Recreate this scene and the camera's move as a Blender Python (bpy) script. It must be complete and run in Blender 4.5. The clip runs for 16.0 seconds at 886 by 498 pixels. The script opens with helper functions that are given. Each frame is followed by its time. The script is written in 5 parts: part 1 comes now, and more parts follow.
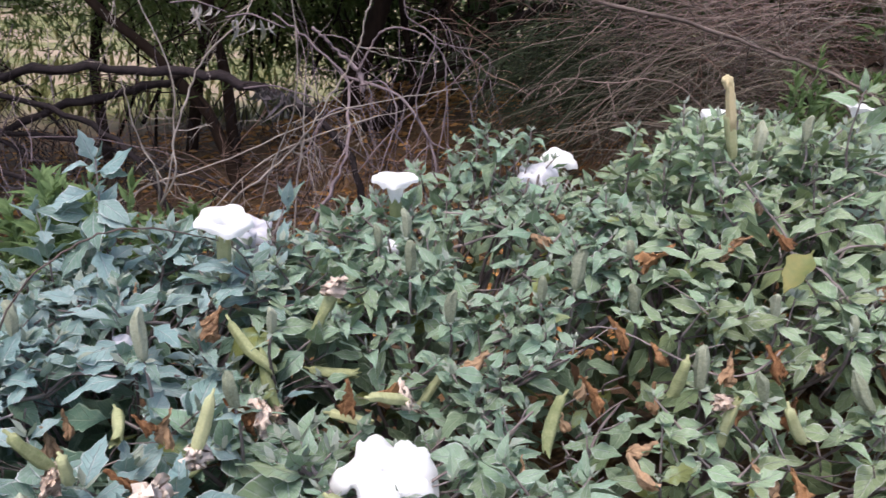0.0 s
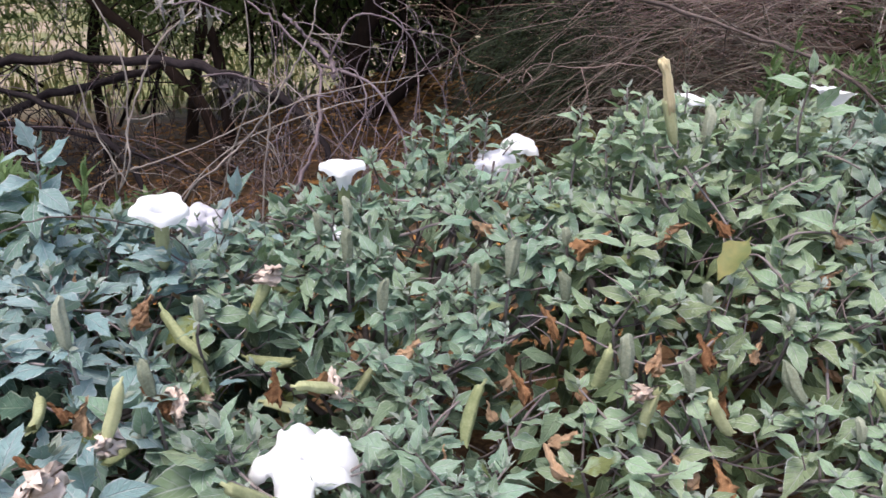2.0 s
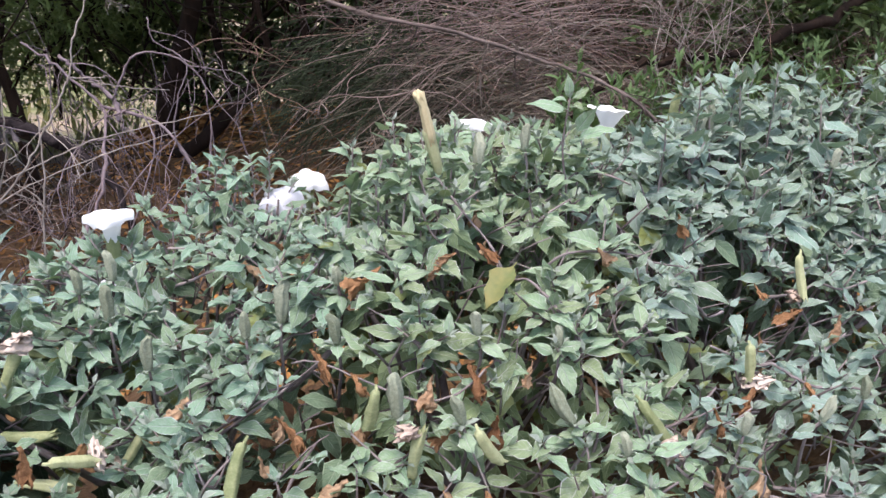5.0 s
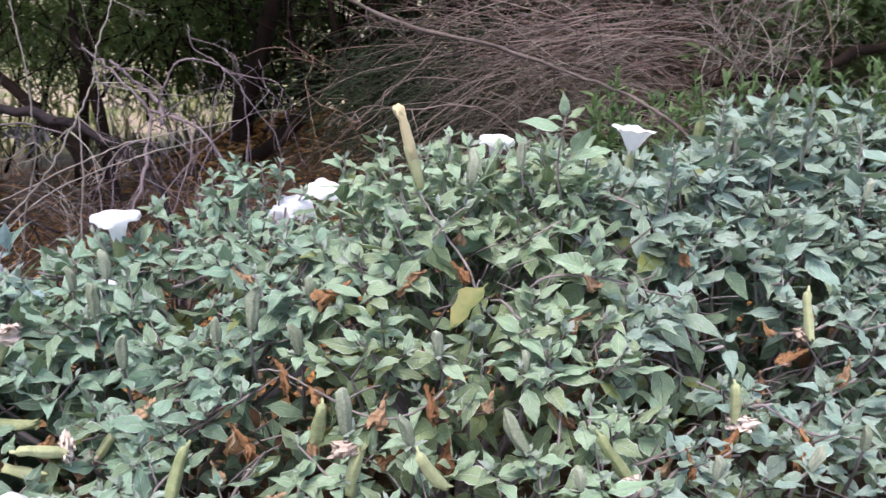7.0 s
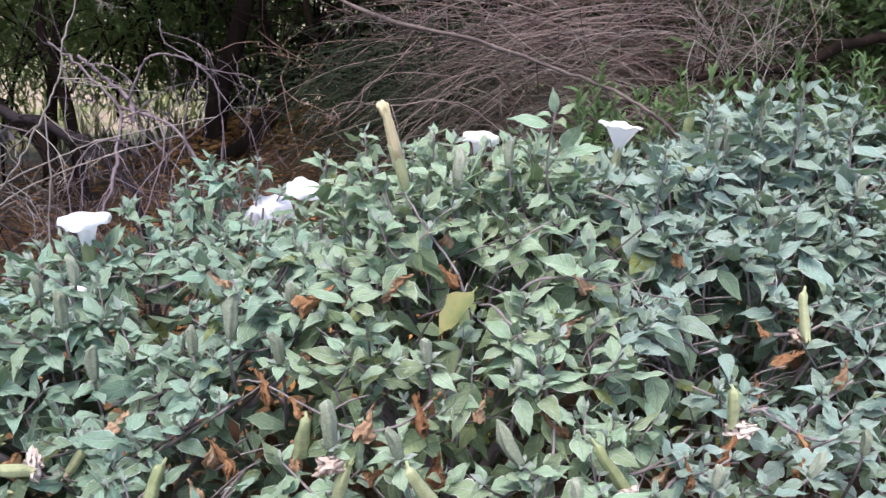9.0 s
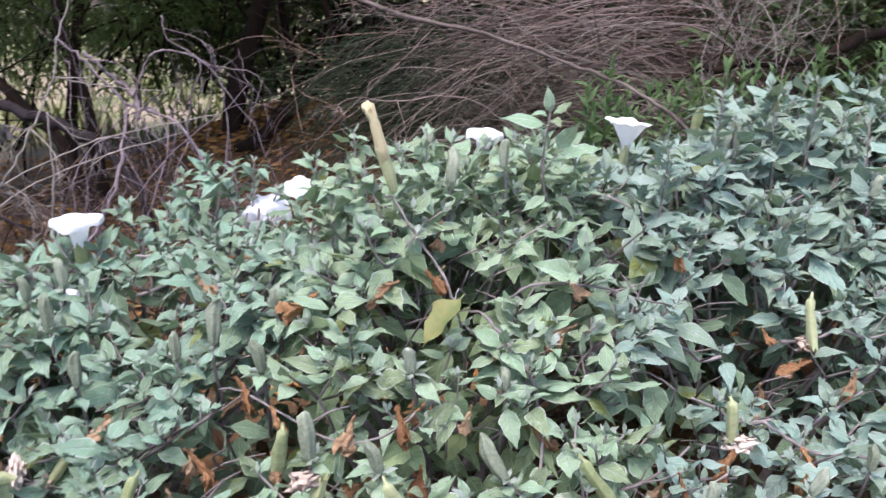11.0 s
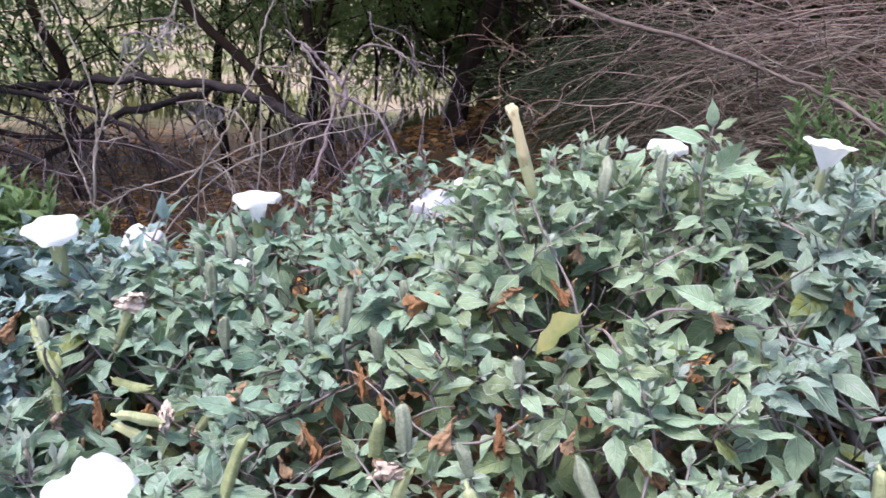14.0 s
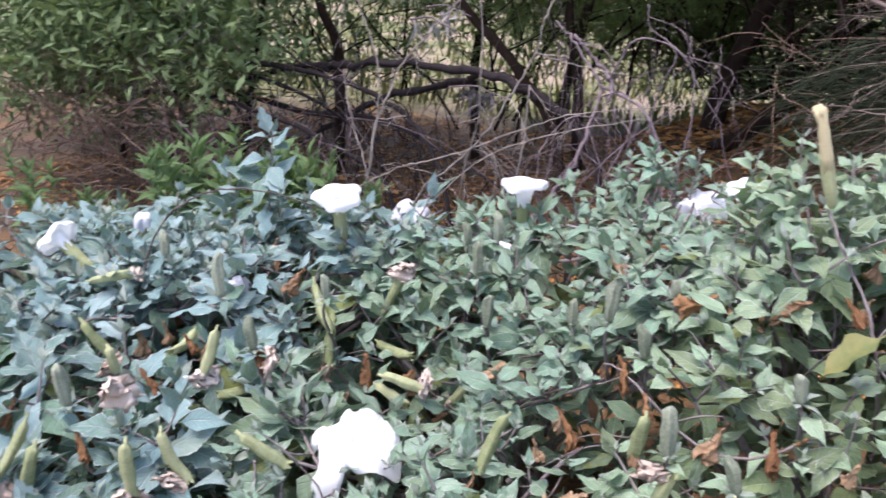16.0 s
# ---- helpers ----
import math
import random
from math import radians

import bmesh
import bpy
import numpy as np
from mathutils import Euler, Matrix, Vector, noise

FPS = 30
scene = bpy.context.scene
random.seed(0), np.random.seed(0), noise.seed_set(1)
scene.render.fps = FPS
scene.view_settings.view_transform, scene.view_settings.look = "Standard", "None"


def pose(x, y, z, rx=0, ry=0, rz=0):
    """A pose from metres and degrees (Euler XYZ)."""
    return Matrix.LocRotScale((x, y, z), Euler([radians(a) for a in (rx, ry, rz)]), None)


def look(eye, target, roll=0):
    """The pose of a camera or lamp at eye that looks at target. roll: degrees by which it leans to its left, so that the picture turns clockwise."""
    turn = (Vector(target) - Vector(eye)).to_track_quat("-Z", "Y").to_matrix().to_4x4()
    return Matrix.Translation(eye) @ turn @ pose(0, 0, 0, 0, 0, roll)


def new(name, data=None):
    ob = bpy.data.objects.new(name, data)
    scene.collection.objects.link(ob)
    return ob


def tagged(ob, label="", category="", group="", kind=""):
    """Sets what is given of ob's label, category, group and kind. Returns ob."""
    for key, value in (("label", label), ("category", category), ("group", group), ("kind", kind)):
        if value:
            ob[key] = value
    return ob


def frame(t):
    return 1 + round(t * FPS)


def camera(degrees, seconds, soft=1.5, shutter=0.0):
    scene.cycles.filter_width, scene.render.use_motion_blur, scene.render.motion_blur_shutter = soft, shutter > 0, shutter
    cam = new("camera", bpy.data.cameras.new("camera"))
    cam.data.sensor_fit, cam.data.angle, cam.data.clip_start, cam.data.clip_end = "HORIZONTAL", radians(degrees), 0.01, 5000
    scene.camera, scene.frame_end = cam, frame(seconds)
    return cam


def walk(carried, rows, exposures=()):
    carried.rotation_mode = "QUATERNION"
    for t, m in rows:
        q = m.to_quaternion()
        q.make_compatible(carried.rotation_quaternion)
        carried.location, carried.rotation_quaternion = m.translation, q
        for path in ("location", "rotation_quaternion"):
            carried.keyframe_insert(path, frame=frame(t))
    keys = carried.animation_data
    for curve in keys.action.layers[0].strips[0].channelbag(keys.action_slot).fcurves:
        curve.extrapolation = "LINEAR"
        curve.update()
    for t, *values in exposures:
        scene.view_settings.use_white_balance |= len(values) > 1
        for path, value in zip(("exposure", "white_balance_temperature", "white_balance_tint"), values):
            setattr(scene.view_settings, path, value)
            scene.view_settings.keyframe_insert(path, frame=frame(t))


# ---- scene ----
cam = camera(56.0, 16.0, soft=1.5, shutter=0.5)
PATH = [
    (0, (-0.016, -0.09, 1.515), (0.049, 1.799, 0.86), 2.9),
    (0.5, (-0.002, -0.095, 1.516), (0.115, 1.796, 0.875), 3.9),
    (1, (0.059, -0.089, 1.52), (0.131, 1.804, 0.879), 3.2),
    (1.5, (0.126, -0.08, 1.524), (0.141, 1.805, 0.854), 2.7),
    (2, (0.182, -0.072, 1.514), (0.182, 1.808, 0.831), 2.1),
    (2.5, (0.226, -0.053, 1.506), (0.264, 1.823, 0.813), 1.7),
    (3, (0.27, -0.049, 1.511), (0.382, 1.827, 0.828), 1.3),
    (3.5, (0.317, -0.067, 1.531), (0.488, 1.818, 0.884), 1.9),
    (4, (0.322, -0.059, 1.544), (0.608, 1.817, 0.913), 1.2),
    (4.2, (0.325, -0.048, 1.535), (0.669, 1.817, 0.901), 0.5),
    (6.3, (0.539, -0.03, 1.549), (0.744, 1.864, 0.941), 1.8),
    (6.5, (0.566, -0.033, 1.55), (0.743, 1.863, 0.941), 1.9),
    (7, (0.63, -0.035, 1.548), (0.719, 1.869, 0.944), 1.5),
    (7.5, (0.668, -0.033, 1.546), (0.667, 1.87, 0.931), 2.0),
    (8, (0.66, -0.013, 1.545), (0.728, 1.892, 0.938), 1.8),
    (8.5, (0.624, 0.017, 1.542), (0.746, 1.924, 0.952), 1.4),
    (8.7, (0.605, 0.027, 1.54), (0.759, 1.93, 0.942), 1.6),
    (10.8, (0.709, 0.072, 1.555), (0.749, 1.964, 0.909), 1.2),
    (11, (0.695, 0.088, 1.556), (0.769, 1.982, 0.916), 1.0),
    (11.5, (0.663, 0.12, 1.555), (0.843, 2.012, 0.932), 0.2),
    (12, (0.672, 0.131, 1.549), (0.817, 2.023, 0.918), 0.6),
    (12.5, (0.765, 0.146, 1.551), (0.717, 2.043, 0.917), 1.9),
    (13, (0.837, 0.154, 1.56), (0.606, 2.032, 0.912), 1.9),
    (13.5, (0.875, 0.149, 1.563), (0.484, 1.995, 0.9), 1.4),
    (14, (0.886, 0.13, 1.561), (0.406, 1.959, 0.91), 1.8),
    (14.5, (0.88, 0.121, 1.559), (0.31, 1.931, 0.926), 1.5),
    (15, (0.859, 0.113, 1.554), (0.154, 1.873, 0.918), 1.7),
    (15.5, (0.824, 0.107, 1.546), (-0.022, 1.794, 0.887), 2.0),
    (16, (0.798, 0.091, 1.544), (-0.164, 1.708, 0.864), 2.5),
]
walk(cam, [(t, look(eye, target, roll)) for t, eye, target, roll in PATH],
     [(0, 0.95, 6620, 14.5), (3, 1.04, 6550, 14), (4, 1.21, 6520, 14), (8.5, 1.28, 6270, 14.5), (11, 1.34, 6170, 14.5), (14, 1.4, 6180, 16.5), (16, 1.28, 6270, 17)])

# ---- light ----
world = bpy.data.worlds.new("sky")
scene.world = world
world.use_nodes = True
wn = world.node_tree.nodes
sky = wn.new("ShaderNodeTexSky")
sky.sky_type, sky.sun_disc = "NISHITA", False
sky.sun_elevation, sky.sun_rotation = radians(70), radians(209)
sky.air_density, sky.dust_density = 1.0, 3.0
world.node_tree.links.new(sky.outputs[0], wn["Background"].inputs[0])
wn["Background"].inputs[1].default_value = 0.162
sun = new("sun", bpy.data.lights.new("sun", "SUN"))
sun.data.energy, sun.data.angle, sun.data.color = 1.7, radians(34), (1.0, 0.97, 0.93)
sun.matrix_world = look((-0.9, -1.6, 5.2), (0, 0, 0))


# ---- materials ----
def graph(name):
    m = bpy.data.materials.new(name)
    m.use_nodes = True
    nt = m.node_tree
    return m, nt, nt.nodes["Principled BSDF"], nt.nodes["Material Output"]


def node(nt, kind, **values):
    n = nt.nodes.new(kind)
    for key, value in values.items():
        n.inputs[key.replace("_", " ")].default_value = value
    return n


def maths(nt, op, a, b=None):
    n = nt.nodes.new("ShaderNodeMath")
    n.operation = op
    for i, v in enumerate((a, b)):
        if v is None:
            continue
        if isinstance(v, (int, float)):
            n.inputs[i].default_value = v
        else:
            nt.links.new(v, n.inputs[i])
    return n.outputs[0]


def mixed(nt, factor, a, b):
    n = nt.nodes.new("ShaderNodeMix")
    n.data_type = "RGBA"
    for socket, v in ((n.inputs[0], factor), (n.inputs[6], a), (n.inputs[7], b)):
        if isinstance(v, tuple):
            socket.default_value = (*v, 1)
        elif isinstance(v, (int, float)):
            socket.default_value = v
        else:
            nt.links.new(v, socket)
    return n.outputs[2]


def band(nt, value, low, high):
    n = nt.nodes.new("ShaderNodeMapRange")
    n.interpolation_type = "SMOOTHSTEP"
    nt.links.new(value, n.inputs[0])
    n.inputs[1].default_value, n.inputs[2].default_value = low, high
    return n.outputs[0]


def chance(nt, joined):
    if joined:
        return nt.nodes.new("ShaderNodeNewGeometry").outputs["Random Per Island"]
    return nt.nodes.new("ShaderNodeObjectInfo").outputs["Random"]


def noise_at(nt, scale, detail=3.0, space="Object"):
    n = node(nt, "ShaderNodeTexNoise", Scale=scale, Detail=detail)
    nt.links.new(nt.nodes.new("ShaderNodeTexCoord").outputs[space], n.inputs["Vector"])
    return n.outputs["Fac"]


def bumped(nt, bsdf, height, strength=0.3, distance=0.002):
    b = node(nt, "ShaderNodeBump", Strength=strength, Distance=distance)
    nt.links.new(height, b.inputs["Height"])
    nt.links.new(b.outputs[0], bsdf.inputs["Normal"])


def leaf_material(name, deep, pale, margin, joined, rough=0.75, thin=0.2, sick=0.0, warm=None):
    """A leaf: UV u runs across the blade, v along it."""
    m, nt, bsdf, out = graph(name)
    uv = nt.nodes.new("ShaderNodeSeparateXYZ")
    nt.links.new(nt.nodes.new("ShaderNodeTexCoord").outputs["UV"], uv.inputs[0])
    side = maths(nt, "ABSOLUTE", maths(nt, "SUBTRACT", uv.outputs[0], 0.5))
    rib = maths(nt, "SUBTRACT", 1.0, band(nt, side, 0.012, 0.045))
    wave = maths(nt, "SINE", maths(nt, "MULTIPLY", maths(nt, "SUBTRACT", uv.outputs[1], maths(nt, "MULTIPLY", side, 0.55)), 48.0))
    vein = maths(nt, "MULTIPLY", band(nt, wave, 0.7, 1.0), 0.22)
    rib = maths(nt, "MULTIPLY", rib, 0.5)
    edge = maths(nt, "MULTIPLY", band(nt, side, 0.445, 0.485), maths(nt, "MULTIPLY", band(nt, noise_at(nt, 25.0 if joined else 3.0, 2.0), 0.32, 0.58), 1.0))
    rnd = chance(nt, joined)
    blotch = noise_at(nt, 30.0 if joined else 2.5, 4.0)
    tone = mixed(nt, maths(nt, "ADD", maths(nt, "MULTIPLY", rnd, 0.65), maths(nt, "MULTIPLY", blotch, 0.35)), deep, pale)
    if warm:
        other = maths(nt, "FRACT", maths(nt, "MULTIPLY", rnd, 7.31))
        tone = mixed(nt, maths(nt, "MULTIPLY", band(nt, other, 0.35, 1.0), 0.75), tone, warm)
    tone = mixed(nt, maths(nt, "MAXIMUM", maths(nt, "MAXIMUM", rib, vein), edge), tone, margin)
    spots = noise_at(nt, 60.0 if joined else 6.0, 5.0)
    tone = mixed(nt, maths(nt, "MULTIPLY", band(nt, spots, 0.5, 0.75), 0.22), tone, margin)
    if sick:
        old = maths(nt, "MULTIPLY", band(nt, rnd, 1.0 - sick, 1.0 - sick + 0.02), band(nt, blotch, 0.35, 0.6))
        tone = mixed(nt, old, tone, (0.17, 0.19, 0.055))
    nt.links.new(tone, bsdf.inputs["Base Color"])
    bsdf.inputs["Roughness"].default_value = rough
    bsdf.inputs["Specular IOR Level"].default_value = 0.28
    bumped(nt, bsdf, maths(nt, "ADD", maths(nt, "MULTIPLY", maths(nt, "MAXIMUM", rib, vein), -2.0), maths(nt, "ADD", blotch, spots)), 0.8, 0.004)
    glow = nt.nodes.new("ShaderNodeBsdfTranslucent")
    nt.links.new(mixed(nt, 0.5, tone, (0.16, 0.26, 0.05)), glow.inputs[0])
    mix = node(nt, "ShaderNodeMixShader", Fac=thin)
    nt.links.new(bsdf.outputs[0], mix.inputs[1])
    nt.links.new(glow.outputs[0], mix.inputs[2])
    nt.links.new(mix.outputs[0], out.inputs[0])
    return m


def plain_material(name, dark, light, scale=20.0, rough=0.8, joined=False, relief=0.4, distance=0.003, thin=0.0, stretch=None):
    m, nt, bsdf, out = graph(name)
    coarse, fine = noise_at(nt, scale * 0.2, 3.0), None
    n = node(nt, "ShaderNodeTexNoise", Scale=scale, Detail=5.0)
    vec = nt.nodes.new("ShaderNodeTexCoord").outputs["Object"]
    if stretch:
        mp = node(nt, "ShaderNodeMapping", Scale=stretch)
        nt.links.new(vec, mp.inputs[0])
        vec = mp.outputs[0]
    nt.links.new(vec, n.inputs["Vector"])
    fine = n.outputs["Fac"]
    mixf = maths(nt, "ADD", maths(nt, "MULTIPLY", coarse, 0.4), maths(nt, "MULTIPLY", fine, 0.3))
    mixf = maths(nt, "ADD", mixf, maths(nt, "MULTIPLY", chance(nt, joined), 0.3))
    tone = mixed(nt, band(nt, mixf, 0.25, 0.75), dark, light)
    nt.links.new(tone, bsdf.inputs["Base Color"])
    bsdf.inputs["Roughness"].default_value = rough
    bsdf.inputs["Specular IOR Level"].default_value = 0.2
    bumped(nt, bsdf, fine, relief, distance)
    if thin:
        glow = nt.nodes.new("ShaderNodeBsdfTranslucent")
        nt.links.new(tone, glow.inputs[0])
        mix = node(nt, "ShaderNodeMixShader", Fac=thin)
        nt.links.new(bsdf.outputs[0], mix.inputs[1])
        nt.links.new(glow.outputs[0], mix.inputs[2])
        nt.links.new(mix.outputs[0], out.inputs[0])
    return m


BLUE_GREEN = ((0.18, 0.306, 0.302), (0.281, 0.37, 0.368), (0.501, 0.528, 0.549))
SAGE_BLUE = ((0.195, 0.306, 0.243), (0.282, 0.358, 0.299), (0.501, 0.506, 0.508))
SOFT_GREEN = ((0.189, 0.32, 0.22), (0.258, 0.349, 0.255), (0.509, 0.539, 0.529))
GREY_GREEN = ((0.226, 0.35, 0.21), (0.297, 0.382, 0.253), (0.554, 0.565, 0.54))
LEAVES = [(leaf_material("blue_green_leaf", *BLUE_GREEN, False, sick=0.015, warm=(0.10, 0.17, 0.11)), leaf_material("blue_green_foliage", *BLUE_GREEN, True, sick=0.015, warm=(0.10, 0.17, 0.11))),
          (leaf_material("soft_green_leaf", *SOFT_GREEN, False, sick=0.02, warm=(0.15, 0.21, 0.11)), leaf_material("soft_green_foliage", *SOFT_GREEN, True, sick=0.02, warm=(0.15, 0.21, 0.11))),
          (leaf_material("grey_green_leaf", *GREY_GREEN, False, sick=0.025, warm=(0.18, 0.22, 0.10)), leaf_material("grey_green_foliage", *GREY_GREEN, True, sick=0.025, warm=(0.18, 0.22, 0.10))),
          (leaf_material("sage_leaf", *SAGE_BLUE, False, sick=0.02, warm=(0.16, 0.22, 0.13)), leaf_material("sage_foliage", *SAGE_BLUE, True, sick=0.02, warm=(0.16, 0.22, 0.13)))]
# Older leaves are darker green; the same tones deepen shade inside the thicket.
AGED_SHADED_BLUE = ((0.058, 0.123, 0.089), (0.166, 0.253, 0.183), (0.291, 0.373, 0.289))
AGED_SHADED_OLIVE = ((0.086, 0.136, 0.063), (0.226, 0.287, 0.149), (0.348, 0.404, 0.273))
AGED_SHADED_GREY = ((0.086, 0.139, 0.082), (0.215, 0.287, 0.185), (0.348, 0.417, 0.307))
AGED_SHADED = [(leaf_material(name + "_leaf", *tones, False, sick=0.12, thin=0.1), leaf_material(name + "_foliage", *tones, True, sick=0.12, thin=0.1)) for name, tones in (("aged_shaded_blue", AGED_SHADED_BLUE), ("aged_shaded_green", AGED_SHADED_GREY), ("aged_shaded_olive", AGED_SHADED_OLIVE), ("aged_shaded_sage", AGED_SHADED_GREY))]
YOUNG = leaf_material("young_downy_leaf", (0.24, 0.29, 0.23), (0.38, 0.42, 0.37), (0.46, 0.49, 0.45), True, rough=0.8)
DRY_LEAF = leaf_material("dry_brown_leaf", (0.022, 0.011, 0.008), (0.17, 0.08, 0.042), (0.20, 0.11, 0.06), True, rough=0.8)
WEED_LEAF = leaf_material("weed_leaf", (0.065, 0.12, 0.045), (0.165, 0.245, 0.10), (0.19, 0.26, 0.125), True, thin=0.25)
WILLOW_LEAF = leaf_material("willow_leaf", (0.065, 0.112, 0.034), (0.24, 0.30, 0.095), (0.26, 0.31, 0.115), True, thin=0.3)
SHRUB_LEAF = leaf_material("shrub_leaf", (0.085, 0.135, 0.055), (0.27, 0.35, 0.165), (0.28, 0.36, 0.18), True, thin=0.25)
CANOPY_LEAF = leaf_material("canopy_leaf", (0.033, 0.06, 0.022), (0.105, 0.15, 0.055), (0.12, 0.16, 0.065), True, thin=0.2)
FEATHER = plain_material("feathery_green", (0.016, 0.024, 0.012), (0.055, 0.066, 0.037), 8.0, joined=True)
OLIVE_TWIG = plain_material("olive_twig", (0.034, 0.030, 0.021), (0.18, 0.148, 0.117), 12.0, joined=True)
PALE_STRAND = plain_material("pale_strand", (0.08, 0.065, 0.05), (0.27, 0.22, 0.18), 20.0, joined=True)
STEM = plain_material("purple_stem", (0.08, 0.06, 0.06), (0.29, 0.245, 0.24), 60.0, joined=True)
BUD = plain_material("downy_bud", (0.15, 0.17, 0.115), (0.36, 0.38, 0.29), 90.0, rough=0.85)
POD = plain_material("yellow_green_calyx", (0.20, 0.23, 0.105), (0.46, 0.47, 0.27), 25.0, rough=0.6, thin=0.15)
TAN = plain_material("dry_straw", (0.38, 0.30, 0.16), (0.62, 0.53, 0.33), 30.0, rough=0.8)
WHITE = plain_material("white_petal", (0.80, 0.80, 0.82), (0.88, 0.88, 0.88), 30.0, rough=0.6, relief=0.1, thin=0.25)
LILAC = plain_material("faded_petal", (0.66, 0.65, 0.72), (0.82, 0.82, 0.87), 30.0, rough=0.6, relief=0.2, thin=0.25)
PINK = plain_material("wilted_pink_petal", (0.46, 0.33, 0.25), (0.78, 0.66, 0.58), 40.0, rough=0.7, thin=0.2)
RUST = plain_material("withered_orange", (0.13, 0.055, 0.025), (0.46, 0.25, 0.125), 50.0, rough=0.8, thin=0.2, relief=0.8)
BUFF = plain_material("withered_buff", (0.22, 0.11, 0.055), (0.56, 0.38, 0.24), 50.0, rough=0.8, thin=0.2, relief=0.8)
OLD_LEAF = plain_material("yellowing_leaf", (0.10, 0.15, 0.06), (0.27, 0.23, 0.085), 9.0, rough=0.6, thin=0.25)
BARK = plain_material("dark_bark", (0.012, 0.0065, 0.0045), (0.050, 0.029, 0.019), 30.0, rough=0.9, relief=0.9, distance=0.01, stretch=(1, 1, 0.25))
GREY_WOOD = plain_material("grey_dead_wood", (0.050, 0.036, 0.041), (0.27, 0.21, 0.225), 45.0, rough=0.85, relief=0.7, joined=True)
PALE_TWIG = plain_material("pale_twig", (0.12, 0.095, 0.085), (0.40, 0.34, 0.30), 45.0, rough=0.85, joined=True)
LIGHT_TWIG = plain_material("light_brown_twig", (0.072, 0.047, 0.042), (0.33, 0.245, 0.22), 30.0, rough=0.9, joined=True)
BRANCH_BROWN = plain_material("weathered_branch", (0.045, 0.034, 0.031), (0.17, 0.13, 0.118), 45.0, rough=0.9, relief=0.9, joined=True)
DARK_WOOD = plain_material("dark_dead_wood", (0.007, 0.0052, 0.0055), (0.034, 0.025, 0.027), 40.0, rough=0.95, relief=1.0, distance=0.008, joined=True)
BROWN_TWIG = plain_material("brown_twig", (0.062, 0.036, 0.028), (0.30, 0.195, 0.15), 30.0, rough=0.9, joined=True)
DARK_TWIG = plain_material("dull_brown_twig", (0.040, 0.026, 0.020), (0.20, 0.135, 0.105), 30.0, rough=0.9, joined=True)
LITTER = plain_material("fallen_leaf", (0.10, 0.042, 0.014), (0.48, 0.24, 0.08), 12.0, rough=0.85, joined=True)
GRASS = plain_material("field_grass", (0.09, 0.10, 0.034), (0.19, 0.175, 0.075), 5.0, rough=0.8, joined=True, thin=0.2)


def ground_material():
    m, nt, bsdf, out = graph("ground")
    pos = nt.nodes.new("ShaderNodeTexCoord").outputs["Object"]
    sep = nt.nodes.new("ShaderNodeSeparateXYZ")
    nt.links.new(pos, sep.inputs[0])
    big, mid, fine = noise_at(nt, 0.6, 4.0), noise_at(nt, 5.0, 5.0), noise_at(nt, 45.0, 5.0)
    soil = mixed(nt, band(nt, mid, 0.35, 0.65), (0.040, 0.021, 0.010), (0.135, 0.066, 0.024))
    soil = mixed(nt, band(nt, fine, 0.4, 0.7), soil, (0.155, 0.088, 0.036))
    soil = mixed(nt, maths(nt, "MULTIPLY", band(nt, noise_at(nt, 1.7, 6.0), 0.45, 0.62), 0.65), soil, (0.062, 0.040, 0.026))
    field = mixed(nt, band(nt, mid, 0.4, 0.6), (0.11, 0.125, 0.04), (0.20, 0.19, 0.08))
    field = mixed(nt, band(nt, big, 0.44, 0.58), field, (0.31, 0.24, 0.165))
    far = band(nt, maths(nt, "SUBTRACT", maths(nt, "ADD", sep.outputs[1], maths(nt, "MULTIPLY", big, 3.0)), maths(nt, "MULTIPLY", sep.outputs[0], 0.3)), 8.6, 10.6)
    nt.links.new(mixed(nt, far, soil, field), bsdf.inputs["Base Color"])
    bsdf.inputs["Roughness"].default_value = 0.95
    bumped(nt, bsdf, maths(nt, "ADD", mid, fine), 0.8, 0.02)
    return m


GROUND = ground_material()


# ---- mesh tools ----
def mesh_from(name, verts, faces, material, uvs=None, smooth=True):
    me = bpy.data.meshes.new(name)
    me.from_pydata(np.asarray(verts).tolist(), [], faces)
    if uvs is not None:
        layer = me.uv_layers.new(name="UVMap")
        loops = np.empty(len(me.loops), dtype=np.int32)
        me.loops.foreach_get("vertex_index", loops)
        layer.data.foreach_set("uv", np.asarray(uvs, dtype=np.float32)[loops].ravel())
    me.materials.append(material)
    if smooth:
        me.polygons.foreach_set("use_smooth", [True] * len(me.polygons))
    me.update()
    return me


def placed(name, mesh, parent=None, label="", kind="", m=None):
    ob = new(name, mesh)
    if parent:
        ob.parent = parent
    if m is not None:
        ob.matrix_basis = m
    return tagged(ob, label, kind=kind)


class Batch:
    """Gathers many small pieces into one mesh."""

    def __init__(self):
        self.v, self.f, self.uv, self.n = [], [], [], 0

    def add(self, verts, faces, uvs=None):
        self.v.append(np.asarray(verts, dtype=float))
        self.f.extend([tuple(i + self.n for i in f) for f in faces])
        self.uv.append(np.asarray(uvs) if uvs is not None else np.zeros((len(verts), 2)))
        self.n += len(verts)

    def put(self, piece, m):
        v, f, uv = piece
        a = np.array(m)
        self.add(v @ a[:3, :3].T + a[:3, 3], f, uv)

    def mesh(self, name, material):
        return mesh_from(name, np.concatenate(self.v), self.f, material, np.concatenate(self.uv))


